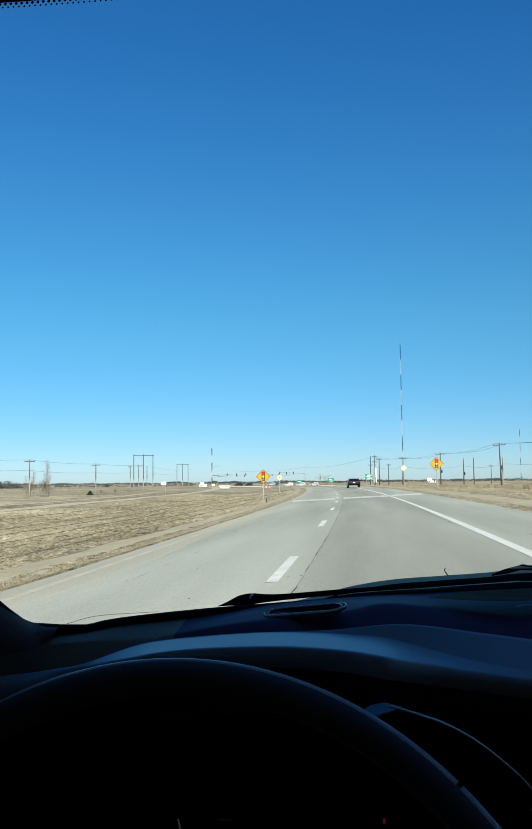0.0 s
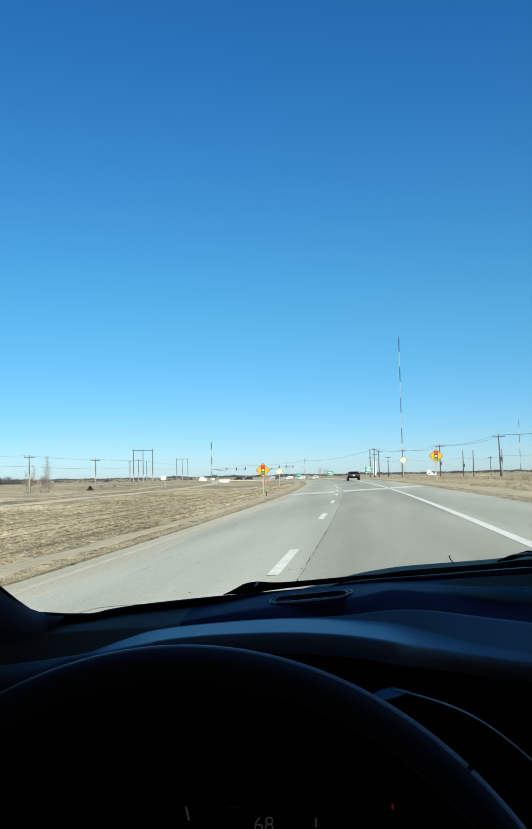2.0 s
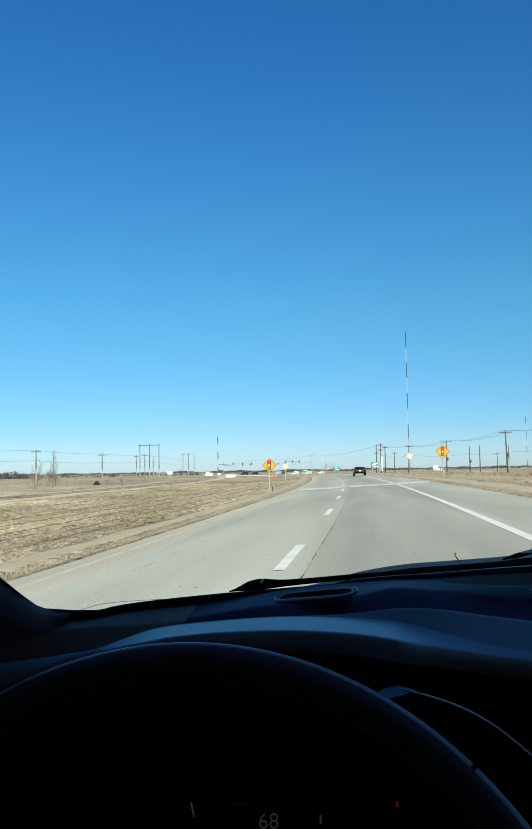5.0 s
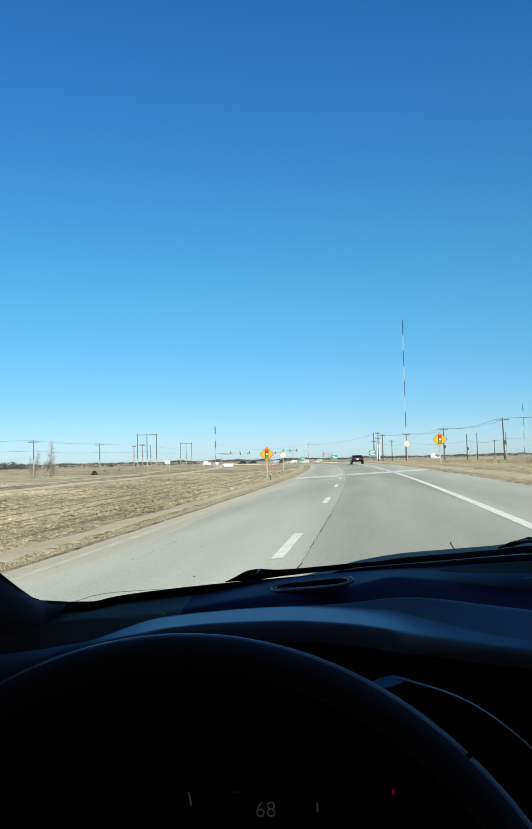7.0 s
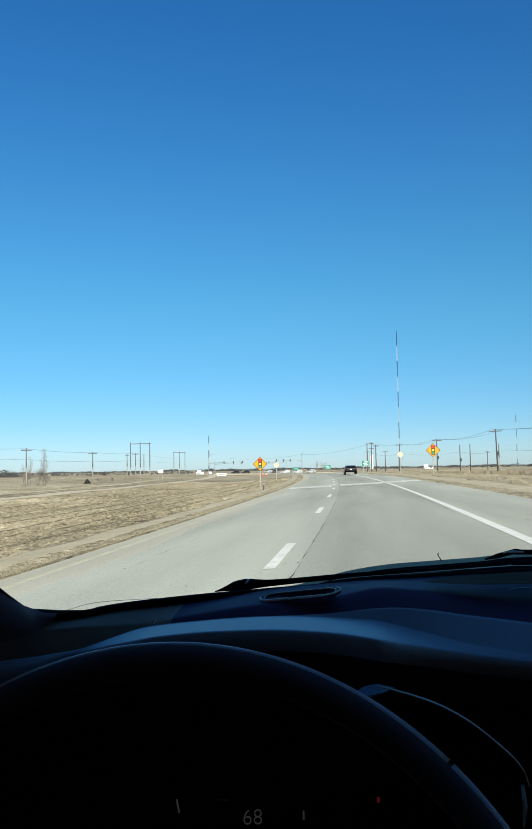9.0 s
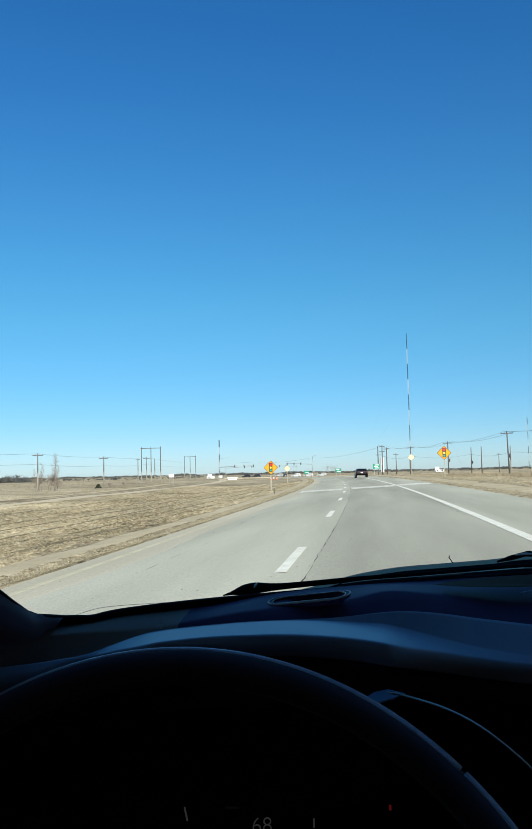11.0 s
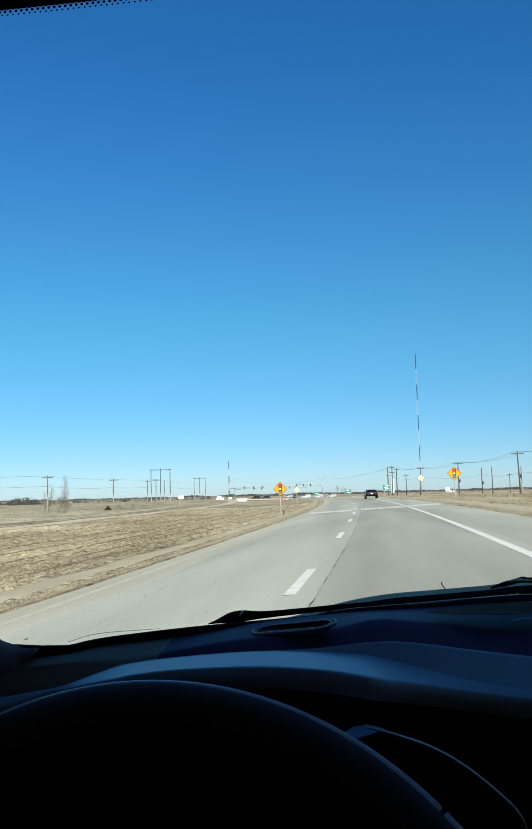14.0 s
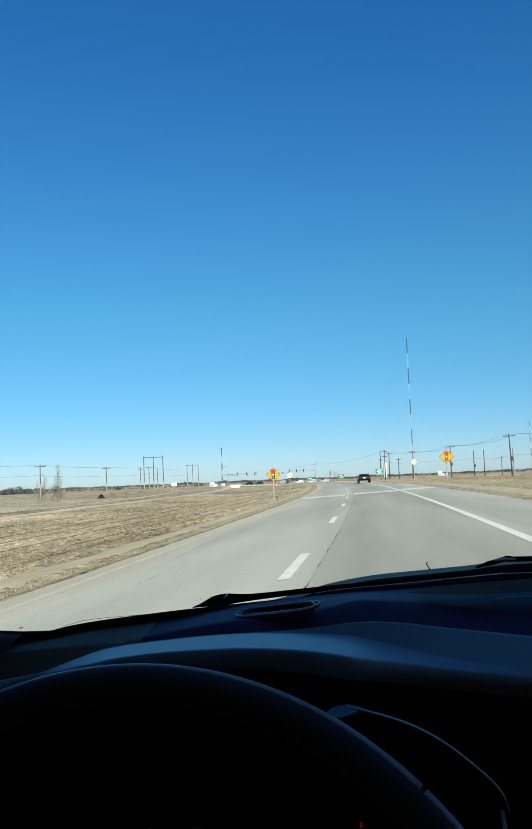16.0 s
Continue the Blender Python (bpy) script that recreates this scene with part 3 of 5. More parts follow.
fit_out("header_trim", Shape().sheet([[Vector((p.x, p.y - 0.002, EDGE)) for p in top], [Vector((p.x, p.y - 0.012, EDGE + 0.012)) for p in top],
                                     [Vector((p.x, p.y - 0.05, EDGE + 0.022)) for p in top], [Vector((p.x, p.y - 0.2, EDGE + 0.045)) for p in top]]), HEADLINER, smooth=True, thick=0.01)
dots = Shape()
for k in range(430):
    x = -0.34 + k * 0.0026
    y = 0.3405 - 0.10 * max(0, abs(x - 0.27) / 0.85 - 0.4) ** 2
    for i, r in ((0, 0.0010), (1, 0.0008), (2, 0.0005)):
        c = Vector((x + 0.0013 * i, y, EDGE - 0.0004 - 0.0016 * i))
        dots.add([c + Vector((r * math.cos(a), 0, r * math.sin(a))) for a in (0, 1.05, 2.1, 3.14, 4.19, 5.24)], [(0, 1, 2, 3, 4, 5)])
fit_out("border_dots", dots, FRIT, label="dotted black windscreen border", normals=False)

A_EDGE = [(-0.1945, 0.4650, 1.0990), (-0.2037, 0.4562, 1.1020), (-0.2076, 0.4372, 1.1095), (-0.2400, 0.410, 1.1500), (-0.330, 0.34, 1.29), (-0.41, 0.26, 1.425)]
A_IN = [(-0.1925, 0.4450, 1.0955), (-0.1926, 0.4350, 1.0965), (-0.1945, 0.4150, 1.0965), (-0.2200, 0.385, 1.125), (-0.315, 0.30, 1.27), (-0.395, 0.21, 1.415)]
A_OUT = [(-0.30, 0.40, 1.05), (-0.31, 0.38, 1.06), (-0.32, 0.34, 1.08), (-0.37, 0.30, 1.15), (-0.49, 0.20, 1.32), (-0.56, 0.13, 1.43)]
fit_out("pillar_trim", Shape().sheet([[p + Vector((-0.03, 0.03, -0.01)) for p in glide(A_EDGE, 24)], glide(A_EDGE, 24), glide(A_IN, 24), glide(A_OUT, 24)]), PILLAR, smooth=True, label="dark blue-grey windscreen pillar trim")
around = [Vector(a) + Vector((-0.0012, -0.001, -0.0030)) for a in A_EDGE[:0:-1]] + [p + Vector((0, 0.003, -0.0046)) for p in foot if p.x > -0.190]
fit_out("screen_seal", Shape().tube(glide(around, 160), 0.0034, 8), FRIT, smooth=True, label="black rubber windscreen seal")

# steering wheel
GAP = 46.4
HUB, TILT, RIM = Vector((-0.105, 0.3145, 0.9241)), radians(25), 0.1806


def on_wheel(r, a, out=0.0):
    """A place on the wheel's plane; a counts from the right."""
    return HUB + Vector((r * math.cos(a), r * math.sin(a) * math.sin(TILT) - out * math.cos(TILT), r * math.sin(a) * math.cos(TILT) + out * math.sin(TILT)))


wheel = fit_out("steering_wheel", Shape().tube([on_wheel(RIM, radians(a)) for a in np.arange(GAP + 0.10, 186, 2.5)], 0.0085, 14, cap=False), LEATHER, smooth=True, label="black leather steering wheel rim")
fit_out("rim_grip", Shape().tube([on_wheel(RIM, radians(a)) for a in np.arange(GAP - 0.20, -43, -1.0)], 0.0085, 14, cap=False), LEATHER, wheel, "black leather grip section", smooth=True)
fit_out("rim_grip", Shape().tube([on_wheel(RIM, radians(a)) for a in range(187, 319, 3)], 0.0090, 14), LEATHER, wheel, smooth=True)
fit_out("rim_joint", Shape().tube([on_wheel(RIM, radians(a)) for a in (GAP - 3, GAP, GAP + 3)], 0.0081, 12), LEATHER, wheel, smooth=True)
# a thin pale tube draws the sky's highlight along the rim
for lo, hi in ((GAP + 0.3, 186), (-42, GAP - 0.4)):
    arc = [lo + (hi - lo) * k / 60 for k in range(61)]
    fit_out("rim_highlight", Shape().tube([on_wheel(RIM + 0.0068 - 0.0017 * min(1.0, max(0.0, (90 - a) / 50)), radians(a), 0.0014) for a in arc], [0.0025 + 0.0018 * min(1.0, max(0.0, (90 - a) / 50)) for a in arc], 10), RIM_GLINT, wheel, "pale ridge painted as the rim's highlight", smooth=True)
hub = Shape()
ring = [[on_wheel(r, 2 * math.pi * k / 24, o) for k in range(25)] for r, o in ((0.078, -0.03), (0.075, 0.01), (0.055, 0.028), (0.02, 0.034), (0.001, 0.035))]
fit_out("airbag_cover", hub.sheet(ring), BLACK_TRIM, wheel, smooth=True)
for a0 in (-18, 198, 270):
    sp = Shape().tube([on_wheel(0.05, radians(a0)), on_wheel(0.12, radians(a0), -0.005), on_wheel(RIM, radians(a0), -0.002)], [0.022, 0.015, 0.012], 8)
    fit_out("spoke", sp, BLACK_TRIM, wheel, smooth=True)
fit_out("steering_column", Shape().tube([on_wheel(0, 0, -0.02), on_wheel(0, 0, -0.25)], [0.045, 0.06], 12), BLACK_TRIM, smooth=True)

# instrument cluster
cluster = fit_out("gauge_panel", Shape().box((-0.075, 0.498, 0.985), (0.26, 0.012, 0.14), Matrix.Rotation(radians(-10), 3, "X")), CLUSTER, label="dark digital instrument cluster")
for name, text, x, z, mat_ in (("speed_digits", "68", -0.0812, 0.9754, DIGITS),):
    writing(name, text, 0.0122, pose(x, 0.4822, z, 80, 0, 7), mat_, cluster, 1.02, 0.00025)
fit_out("gauge_bar", Shape().box((-0.0992, 0.4840, 0.9845), (0.0080, 0.001, 0.0011)), FAINT, cluster)
fit_out("gauge_mark", Shape().box((-0.0509, 0.4840, 0.9772), (0.0010, 0.001, 0.0050)), DIGITS, cluster)
fit_out("gauge_needle", Shape().box((-0.1253, 0.4770, 0.9829), (0.0008, 0.001, 0.0078), Matrix.Rotation(radians(-12), 3, "Y")), DIGITS, cluster)
fit_out("warning_mark", Shape().box((-0.0066, 0.4858, 0.9866), (0.0014, 0.001, 0.0028)), RED_LIT, cluster)

# bright trim beside the cluster
NEAR = Matrix.Translation((0, 0, 1.18)) @ Matrix.Scale(0.90, 4) @ Matrix.Translation((0, 0, -1.18))
TRIM = [NEAR @ Vector(p) for p in [(-0.0069, 0.4378, 1.0648), (0.0007, 0.4370, 1.0637), (0.0226, 0.4328, 1.0581), (0.0405, 0.4295, 1.0495), (0.0584, 0.4264, 1.0358), (0.0657, 0.4247, 1.0275), (0.0682, 0.4223, 1.0202)]]
ribbon = glide(TRIM, 40)
fit_out("cluster_trim", Shape().sheet([[p + Vector((0, -0.0023 * f, 0.0004 - 0.00018 * f)) for p in ribbon] for f in (0.0, 0.5, 1.0)]), BRIGHT_TRIM, smooth=True, thick=0.0006, label="thin satin chrome trim line")
fac = [NEAR @ (Vector(p) + Vector((0, 0, 0.0006))) for p in ((-0.0300, 0.4300, 1.0560), (-0.0141, 0.4375, 1.0640), (-0.0069, 0.4384, 1.0653), (0.0020, 0.4373, 1.0636), (-0.0042, 0.4320, 1.0624), (-0.0138, 0.4270, 1.0615), (-0.0300, 0.4200, 1.0550))]
fit_out("trim_cap", Shape().add(fac + [p + Vector((0, 0.003, -0.0016)) for p in fac], [tuple(range(7)), tuple(range(7, 14))[::-1]] + [(i, (i + 1) % 7, 7 + (i + 1) % 7, 7 + i) for i in range(7)]), BLUE_TRIM, label="satin blue-grey cap of the stalk")
inner = [p + Vector((-0.003, 0.006, -0.006)) for p in glide(TRIM, 40)]
fit_out("cluster_surround", Shape().sheet([glide(TRIM, 40), inner, [p + Vector((-0.02, 0.05, -0.02)) for p in inner]]), BLACK_TRIM, smooth=True)
fit_out("side_clip", Shape().tube([NEAR @ Vector(p) for p in ((0.0645, 0.4218, 1.0210), (0.0650, 0.4192, 1.0115), (0.0634, 0.4167, 1.0020))], [0.0008, 0.0011, 0.0007], 8), PALE_TRIM, smooth=True, label="small satin metal clip")

# defroster vent
vl, vr = Vector((-0.0811, 0.5322, 1.0957)), Vector((-0.0274, 0.5212, 1.1022))
ax = (vr - vl).normalized()
ay = Vector((0.14, 1, 0.10))
ay = (ay - ax * ay.dot(ax)).normalized()
mid = (vl + vr) / 2 + ay * 0.001


def stadium(length, width, up, n=10):
    h, r = length / 2 - width / 2, width / 2
    pts = []
    for sgn, a0 in ((1, -90), (-1, 90)):
        for k in range(n + 1):
            a = radians(a0 + 180 * k / n)
            pts.append(mid + ax * (sgn * h + r * math.cos(a)) + ay * (r * math.sin(a)) + Vector((0, 0, up)))
    return pts + pts[:1]


vent = fit_out("air_vent", Shape().sheet([stadium(0.0555, 0.0230, -0.0005), stadium(0.0552, 0.0224, 0.0012), stadium(0.0500, 0.0180, 0.0014), stadium(0.0480, 0.0155, -0.0030)]), DASH, smooth=True, label="slim oval defroster vent with painted glints on its rim")
outer, inner_ring = stadium(0.0550, 0.0222, 0.0014), stadium(0.0490, 0.0168, 0.0012)
# pale arcs only where the rim catches the sky: its glints, painted
rim_line = outer[13:22] + [outer[21].lerp(outer[0], k / 8) for k in range(1, 8)] + outer[0:9]
fit_out("vent_rim_glint", Shape().tube(rim_line, [0.0003 + 0.0005 * math.sin(math.pi * k / (len(rim_line) - 1)) for k in range(len(rim_line))], 6), PALE_TRIM, vent, smooth=True)
fit_out("vent_edge_glint", Shape().tube(inner_ring[4:19], 0.0004, 6), PALE_TRIM, vent, smooth=True)
hole = stadium(0.0485, 0.0160, -0.0025)[:-1]
fit_out("vent_slot", Shape().add(hole, [tuple(range(len(hole)))]), FRIT, vent)
for k in (-1, 0, 1):
    c = mid + ay * 0.0045 * k + Vector((0, 0, -0.0012))
    fit_out("louvre", Shape().tube([c - ax * 0.017, c + ax * 0.017], 0.0006, 6), BLACK_TRIM, vent)

# recessed panel and small marks on the dash top
PANEL = [(0.0267, 0.5645, 1.1002), (0.0514, 0.5858, 1.1010), (0.1107, 0.6055, 1.1022), (0.1700, 0.6100, 1.1030), (0.1700, 0.5780, 1.1000), (0.1036, 0.5684, 1.0985), (0.0589, 0.5566, 1.0996)]
pc = sum((Vector(p) for p in PANEL), Vector()) / 7
pan = [p + Vector((0, 0, 0.0026)) for p in glide(PANEL + PANEL[:1], 40)]
fit_out("speaker_panel", Shape().sheet([pan, [p.lerp(pc, 0.06) + Vector((0, 0, 0.0004)) for p in pan], [p.lerp(pc, 0.98) for p in pan]]), PANEL_TRIM, smooth=True, label="grey-green speaker panel in the dash top")
fit_out("panel_badge", Shape().tube(glide([(0.082, 0.5476, 1.0995), (0.088, 0.5520, 1.1000), (0.1001, 0.5530, 1.1003), (0.130, 0.5530, 1.1006)], 12), 0.0006, 6), BLUE_TRIM, smooth=True)
fit_out("dash_fleck", Shape().box((0.0061, 0.4318, 1.0935), (0.0010, 0.0034, 0.0003)), PALE_TRIM)
# two pale strokes paint the small glints on the dash end
for k in range(2):
    fit_out("trim_glint", Shape().tube([(-0.1400 + 0.002 * k, 0.4712, 1.0912), (-0.1383 + 0.002 * k, 0.4725, 1.0935)], 0.0005, 5), PALE_TRIM)

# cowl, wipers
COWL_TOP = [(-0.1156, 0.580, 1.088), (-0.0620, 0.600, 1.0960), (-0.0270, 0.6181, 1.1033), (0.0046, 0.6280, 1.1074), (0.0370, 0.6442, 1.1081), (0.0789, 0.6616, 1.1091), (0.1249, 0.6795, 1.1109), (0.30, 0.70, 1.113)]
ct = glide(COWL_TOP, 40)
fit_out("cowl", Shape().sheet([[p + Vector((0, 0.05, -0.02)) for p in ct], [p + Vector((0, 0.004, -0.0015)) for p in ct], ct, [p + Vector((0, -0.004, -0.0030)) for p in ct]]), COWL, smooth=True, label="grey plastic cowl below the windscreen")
# a black sheet stands in for the shade below the cowl's top band
fit_out("cowl_shade", Shape().sheet([[p + Vector((0, -0.004, -0.0030)) for p in ct], [p + Vector((0, -0.009, -0.0080)) for p in ct], [p + Vector((0, -0.026, -0.0200)) for p in ct]]), FRIT, smooth=True, label="black sheet painted as the shade behind the cowl")
blade = glide([(-0.1190, 0.5720, 1.0950), (-0.0990, 0.5740, 1.0995), (-0.0772, 0.5780, 1.1005), (-0.0262, 0.6020, 1.1020), (0.0196, 0.6150, 1.1033), (0.0678, 0.6390, 1.1040), (0.1200, 0.6580, 1.1040), (0.30, 0.68, 1.104)], 60)
wiper = fit_out("wiper", Shape().tube(blade, [min(1.0, 0.15 + 0.14 * i) * (0.0020 + 0.0020 * math.exp(-((i - 9) / 6) ** 2)) for i in range(60)], 8), BLACK_TRIM, smooth=True, label="black windscreen wiper lying on the cowl")
edge = glide([(-0.0428, 0.5880, 1.0996), (-0.0187, 0.5990, 1.1014), (0.0196, 0.6100, 1.1028), (0.0594, 0.6300, 1.1033), (0.0985, 0.6460, 1.1040), (0.1196, 0.6530, 1.1035), (0.30, 0.675, 1.103)], 150)
wide = [0.0009 + 0.0016 * min(1.0, k / 60) for k in range(150)]
# an added mirror-like ribbon, tilted to make the blade's highlight
fit_out("blade_highlight", Shape().sheet([[p + Vector((0, -w * f, 0.0003 - w * 0.07 * f)) for p, w in zip(edge[8:], wide[8:])] for f in (0.0, 0.5, 1.0)]), BRIGHT_TRIM, wiper, "polished ribbon standing for the wiper blade's highlight", smooth=True, thick=0.0003)
teeth = Shape()
for k in range(50, 72):
    teeth.box(edge[k] + Vector((0, -0.0004, -0.0007)), (0.0007, 0.0004, 0.0011))
fit_out("wiper_teeth", teeth, PALE_TRIM, wiper, "fine pale teeth of the wiper edge")
fit_out("wiper_clip", Shape().tube([(-0.0960, 0.5690, 1.1010), (-0.0940, 0.5705, 1.1040)], 0.0007, 6), CHROME, wiper, smooth=True)
fit_out("wiper_arm", Shape().tube(glide([(0.0820, 0.6500, 1.1085), (0.0957, 0.6514, 1.1120), (0.1079, 0.6529, 1.1145), (0.1204, 0.6545, 1.1135), (0.30, 0.67, 1.112)], 24), [0.0008, 0.001, 0.0012, 0.0016] + [0.002] * 20, 6), BLACK_TRIM, smooth=True, label="black wiper arm")
# small pale body added to paint the arm's glint
fit_out("arm_glint", Shape().tube([(0.0956, 0.6500, 1.1135), (0.1040, 0.6500, 1.1144), (0.1120, 0.6500, 1.1141)], [0.0004, 0.0011, 0.0005], 6), PALE_TRIM, smooth=True, label="pale patch painted as a glint on the wiper arm")
fit_out("washer_nozzle", Shape().tube([(0.0530, 0.650, 1.1050), (0.0480, 0.649, 1.1085), (0.0455, 0.649, 1.1125), (0.0465, 0.650, 1.1135)], 0.0004, 5), BLACK_TRIM, smooth=True)

# the unseen shell round the cabin, closed behind to keep it dark
shell = [("roof", Shape().box((0.27, -0.92, 1.487), (1.70, 2.46, 0.05)), CAR_PAINT), ("floor_pan", Shape().box((0.27, -0.7, 0.25), (1.70, 3.0, 0.08)), BLACK_TRIM),
         ("rear_panel", Shape().box((0.27, -2.10, 0.85), (1.70, 0.08, 1.15)), CAR_PAINT), ("firewall", Shape().box((0.27, 0.80, 0.62), (1.70, 0.06, 0.70)), BLACK_TRIM)]
for name, sh, m in shell:
    fit_out(name, sh, m, bevel=0.015)
body_pieces = (("door_panel", [(-2.14, 0.25), (0.83, 0.25), (0.83, 0.96), (0.56, 1.02), (-2.14, 1.02)]),
               ("front_pillar", [(0.36, 1.02), (0.56, 1.02), (0.52, 1.06), (0.30, 1.46), (0.21, 1.42)]),
               ("roof_rail", [(-1.08, 1.36), (0.16, 1.36), (0.30, 1.46), (0.1, 1.51), (-1.08, 1.51)]),
               ("rear_quarter", [(-2.14, 1.02), (-1.08, 1.02), (-1.08, 1.51), (-1.6, 1.51), (-2.14, 1.44)]))
for x in (-0.63, 1.11):
    for name, outline in body_pieces:
        fit_out(name, Shape().prism(outline, x, x + 0.06, 0), CAR_PAINT)
for x in (-0.565, 1.095):
    fit_out("door_trim", Shape().prism([(-2.05, 0.3), (0.75, 0.3), (0.75, 0.94), (0.52, 1.0), (-2.05, 1.0)], x, x + 0.01, 0), BLACK_TRIM, label="black inner door trim")
    fit_out("quarter_trim", Shape().prism([(-2.05, 1.0), (-1.08, 1.0), (-1.08, 1.45), (-2.05, 1.45)], x, x + 0.01, 0), BLACK_TRIM)
fit_out("rear_trim", Shape().box((0.27, -2.03, 0.85), (1.64, 0.03, 1.1)), BLACK_TRIM)
fit_out("roof_lining", Shape().box((0.27, -0.94, 1.455), (1.66, 2.2, 0.012)), HEADLINER)
for x in (-0.634, 1.162):
    fit_out("side_window", Shape().prism([(-1.80, 1.05), (-1.18, 1.05), (-1.18, 1.36), (-1.72, 1.36)], x, x + 0.012, 0), TINT, label="dark tinted rear side window")
    pane = fit_out("side_window", Shape().add([(x + 0.03 * (1 if x < 0 else -1), y, z) for y, z in ((-1.08, 1.02), (0.36, 1.02), (0.16, 1.36), (-1.08, 1.36))], [(0, 1, 2, 3)]), SIDE_GLASS, label="unseen front side window, darkened to dim the cabin")
    pane.visible_shadow = False
    fit_out("door_handle", Shape().box((x + 0.006, -0.85, 0.92), (0.03, 0.16, 0.03)), DARK_STEEL)
    fit_out("door_mirror", Shape().box((x + (-0.10 if x < 0 else 0.112), 0.42, 1.02), (0.20, 0.10, 0.14)), CAR_PAINT, bevel=0.025)
for x in (-0.42, 0.96):
    fit_out("headlamp", Shape().box((x, 1.73, 0.66), (0.30, 0.12, 0.12)), SILVER, bevel=0.02)
    fit_out("tail_lamp", Shape().box((x, -2.15, 0.92), (0.22, 0.06, 0.26)), TAIL, bevel=0.02)
fit_out("rear_window", Shape().box((0.27, -2.145, 1.18), (1.25, 0.012, 0.36)), TINT)
fit_out("front_bumper", Shape().box((0.27, 1.79, 0.42), (1.66, 0.12, 0.22)), DARK_CAR, bevel=0.04)
nose = [(0.83, 0.28), (1.75, 0.30), (1.80, 0.55), (1.72, 0.74), (1.30, 0.86), (0.83, 0.97)]
fit_out("bonnet", Shape().prism(nose, -0.60, 1.14, 0), CAR_PAINT, bevel=0.03, label="dark brown-red car bonnet")
fit_out("bonnet_edge", Shape().tube(glide([(-0.3731, 0.9500, 1.0156), (-0.3447, 0.9500, 1.0237), (-0.3185, 0.9500, 1.0271), (-0.2861, 0.9500, 1.0292), (-0.2600, 0.9500, 1.0308)], 20), 0.0003, 6), BONNET_EDGE, smooth=True, label="thin brown-red bonnet edge")
for x in (-0.52, 1.06):
    for y in (1.25, -1.45):
        z = 0.34 + bank(x, y) + 0.004
        w = fit_out("wheel", Shape().tube([(x - 0.1, y, z), (x + 0.1, y, z)], 0.34, 24), RUBBER, smooth=False)
        fit_out("wheel_disc", Shape().tube([(x - 0.105, y, z), (x + 0.105, y, z)], 0.2, 16), STEEL, w)

# ---- vegetation ----
def tufts(count, area, heights, seed, blades=3, lean=0.5, mat=None):
    rnd = random.Random(seed)
    sh = Shape()
    for _ in range(count):
        u, s = area(rnd)
        b = spot(u, s, -0.02 if mat is None else clumps(u, s, mat))
        for _ in range(blades):
            h = rnd.uniform(*heights)
            a = rnd.uniform(0, 6.28)
            w = 0.10 * h + 0.006
            d = Vector((math.cos(a), math.sin(a), 0))
            o = Vector((rnd.uniform(-1, 1), rnd.uniform(-1, 1), 0)) * 0.06
            tip = b + o + Vector((rnd.uniform(-1, 1), rnd.uniform(-1, 1), 0)) * h * lean + Vector((0, 0, h))
            sh.add([b + o - d * w, b + o + d * w, tip], [(0, 1, 2)])
    return sh


def median_spot(r):
    s = 3 + 92 * r.random() ** 1.6
    u = -7.2 - 19 * r.random() ** 1.3
    if noise.noise((u * 0.6, s * 0.35, 2)) < -0.12 and r.random() < 0.75:
        u -= 1.0
    return u, s


def fringe_spot(r):
    s = 3 + 150 * r.random() ** 1.5
    return -4.90 - abs(r.gauss(0, 0.28)) - 0.08 * noise.noise((s * 0.5, 1, 1)), s


def right_fringe(r):
    s = 10 + 150 * r.random() ** 1.3
    return 5.05 + abs(r.gauss(0, 0.28)) + 0.1 * noise.noise((s * 0.5, 4, 1)), s


def soil_rows(u0, u1, s0, s1):
    rows_ = []
    for s in np.arange(s0, s1, 0.8):
        a = u0 + 0.35 * noise.noise((s * 0.25, 7, 0))
        b = u1 + 0.45 * noise.noise((s * 0.2, 9, 0)) + 0.15 * noise.noise((s * 1.3, 9, 4))
        rows_.append([spot(a + (b - a) * k / 7, s, (-0.03, 0.012, 0.02, 0.02, 0.02, 0.02, 0.008, -0.03)[k]) for k in range(8)])
    return rows_


tagged(solid("dirt_strip", Shape().sheet(soil_rows(-6.9, -5.45, 2, 190)), SOIL, normals=False), "bare pale soil strip between road edge and grass", "dirt strip", kind="structure")
tagged(solid("dirt_strip", Shape().sheet(soil_rows(5.5, 6.9, 10, 190)), SOIL, normals=False), "bare pale soil strip along the right verge", "dirt strip", kind="structure")


tagged(solid("dirt_track", Shape().sheet([[spot(u + 0.5 * noise.noise((s * 0.06, 2, 1)), s, up) for u, up in ((-49.2, 0.02), (-48.8, 0.12), (-46.8, 0.12), (-46.4, 0.02))] for s in np.arange(60, 260, 2.0)]), SOIL, normals=False), "pale dirt track beyond the opposite carriageway", "dirt track", kind="structure")


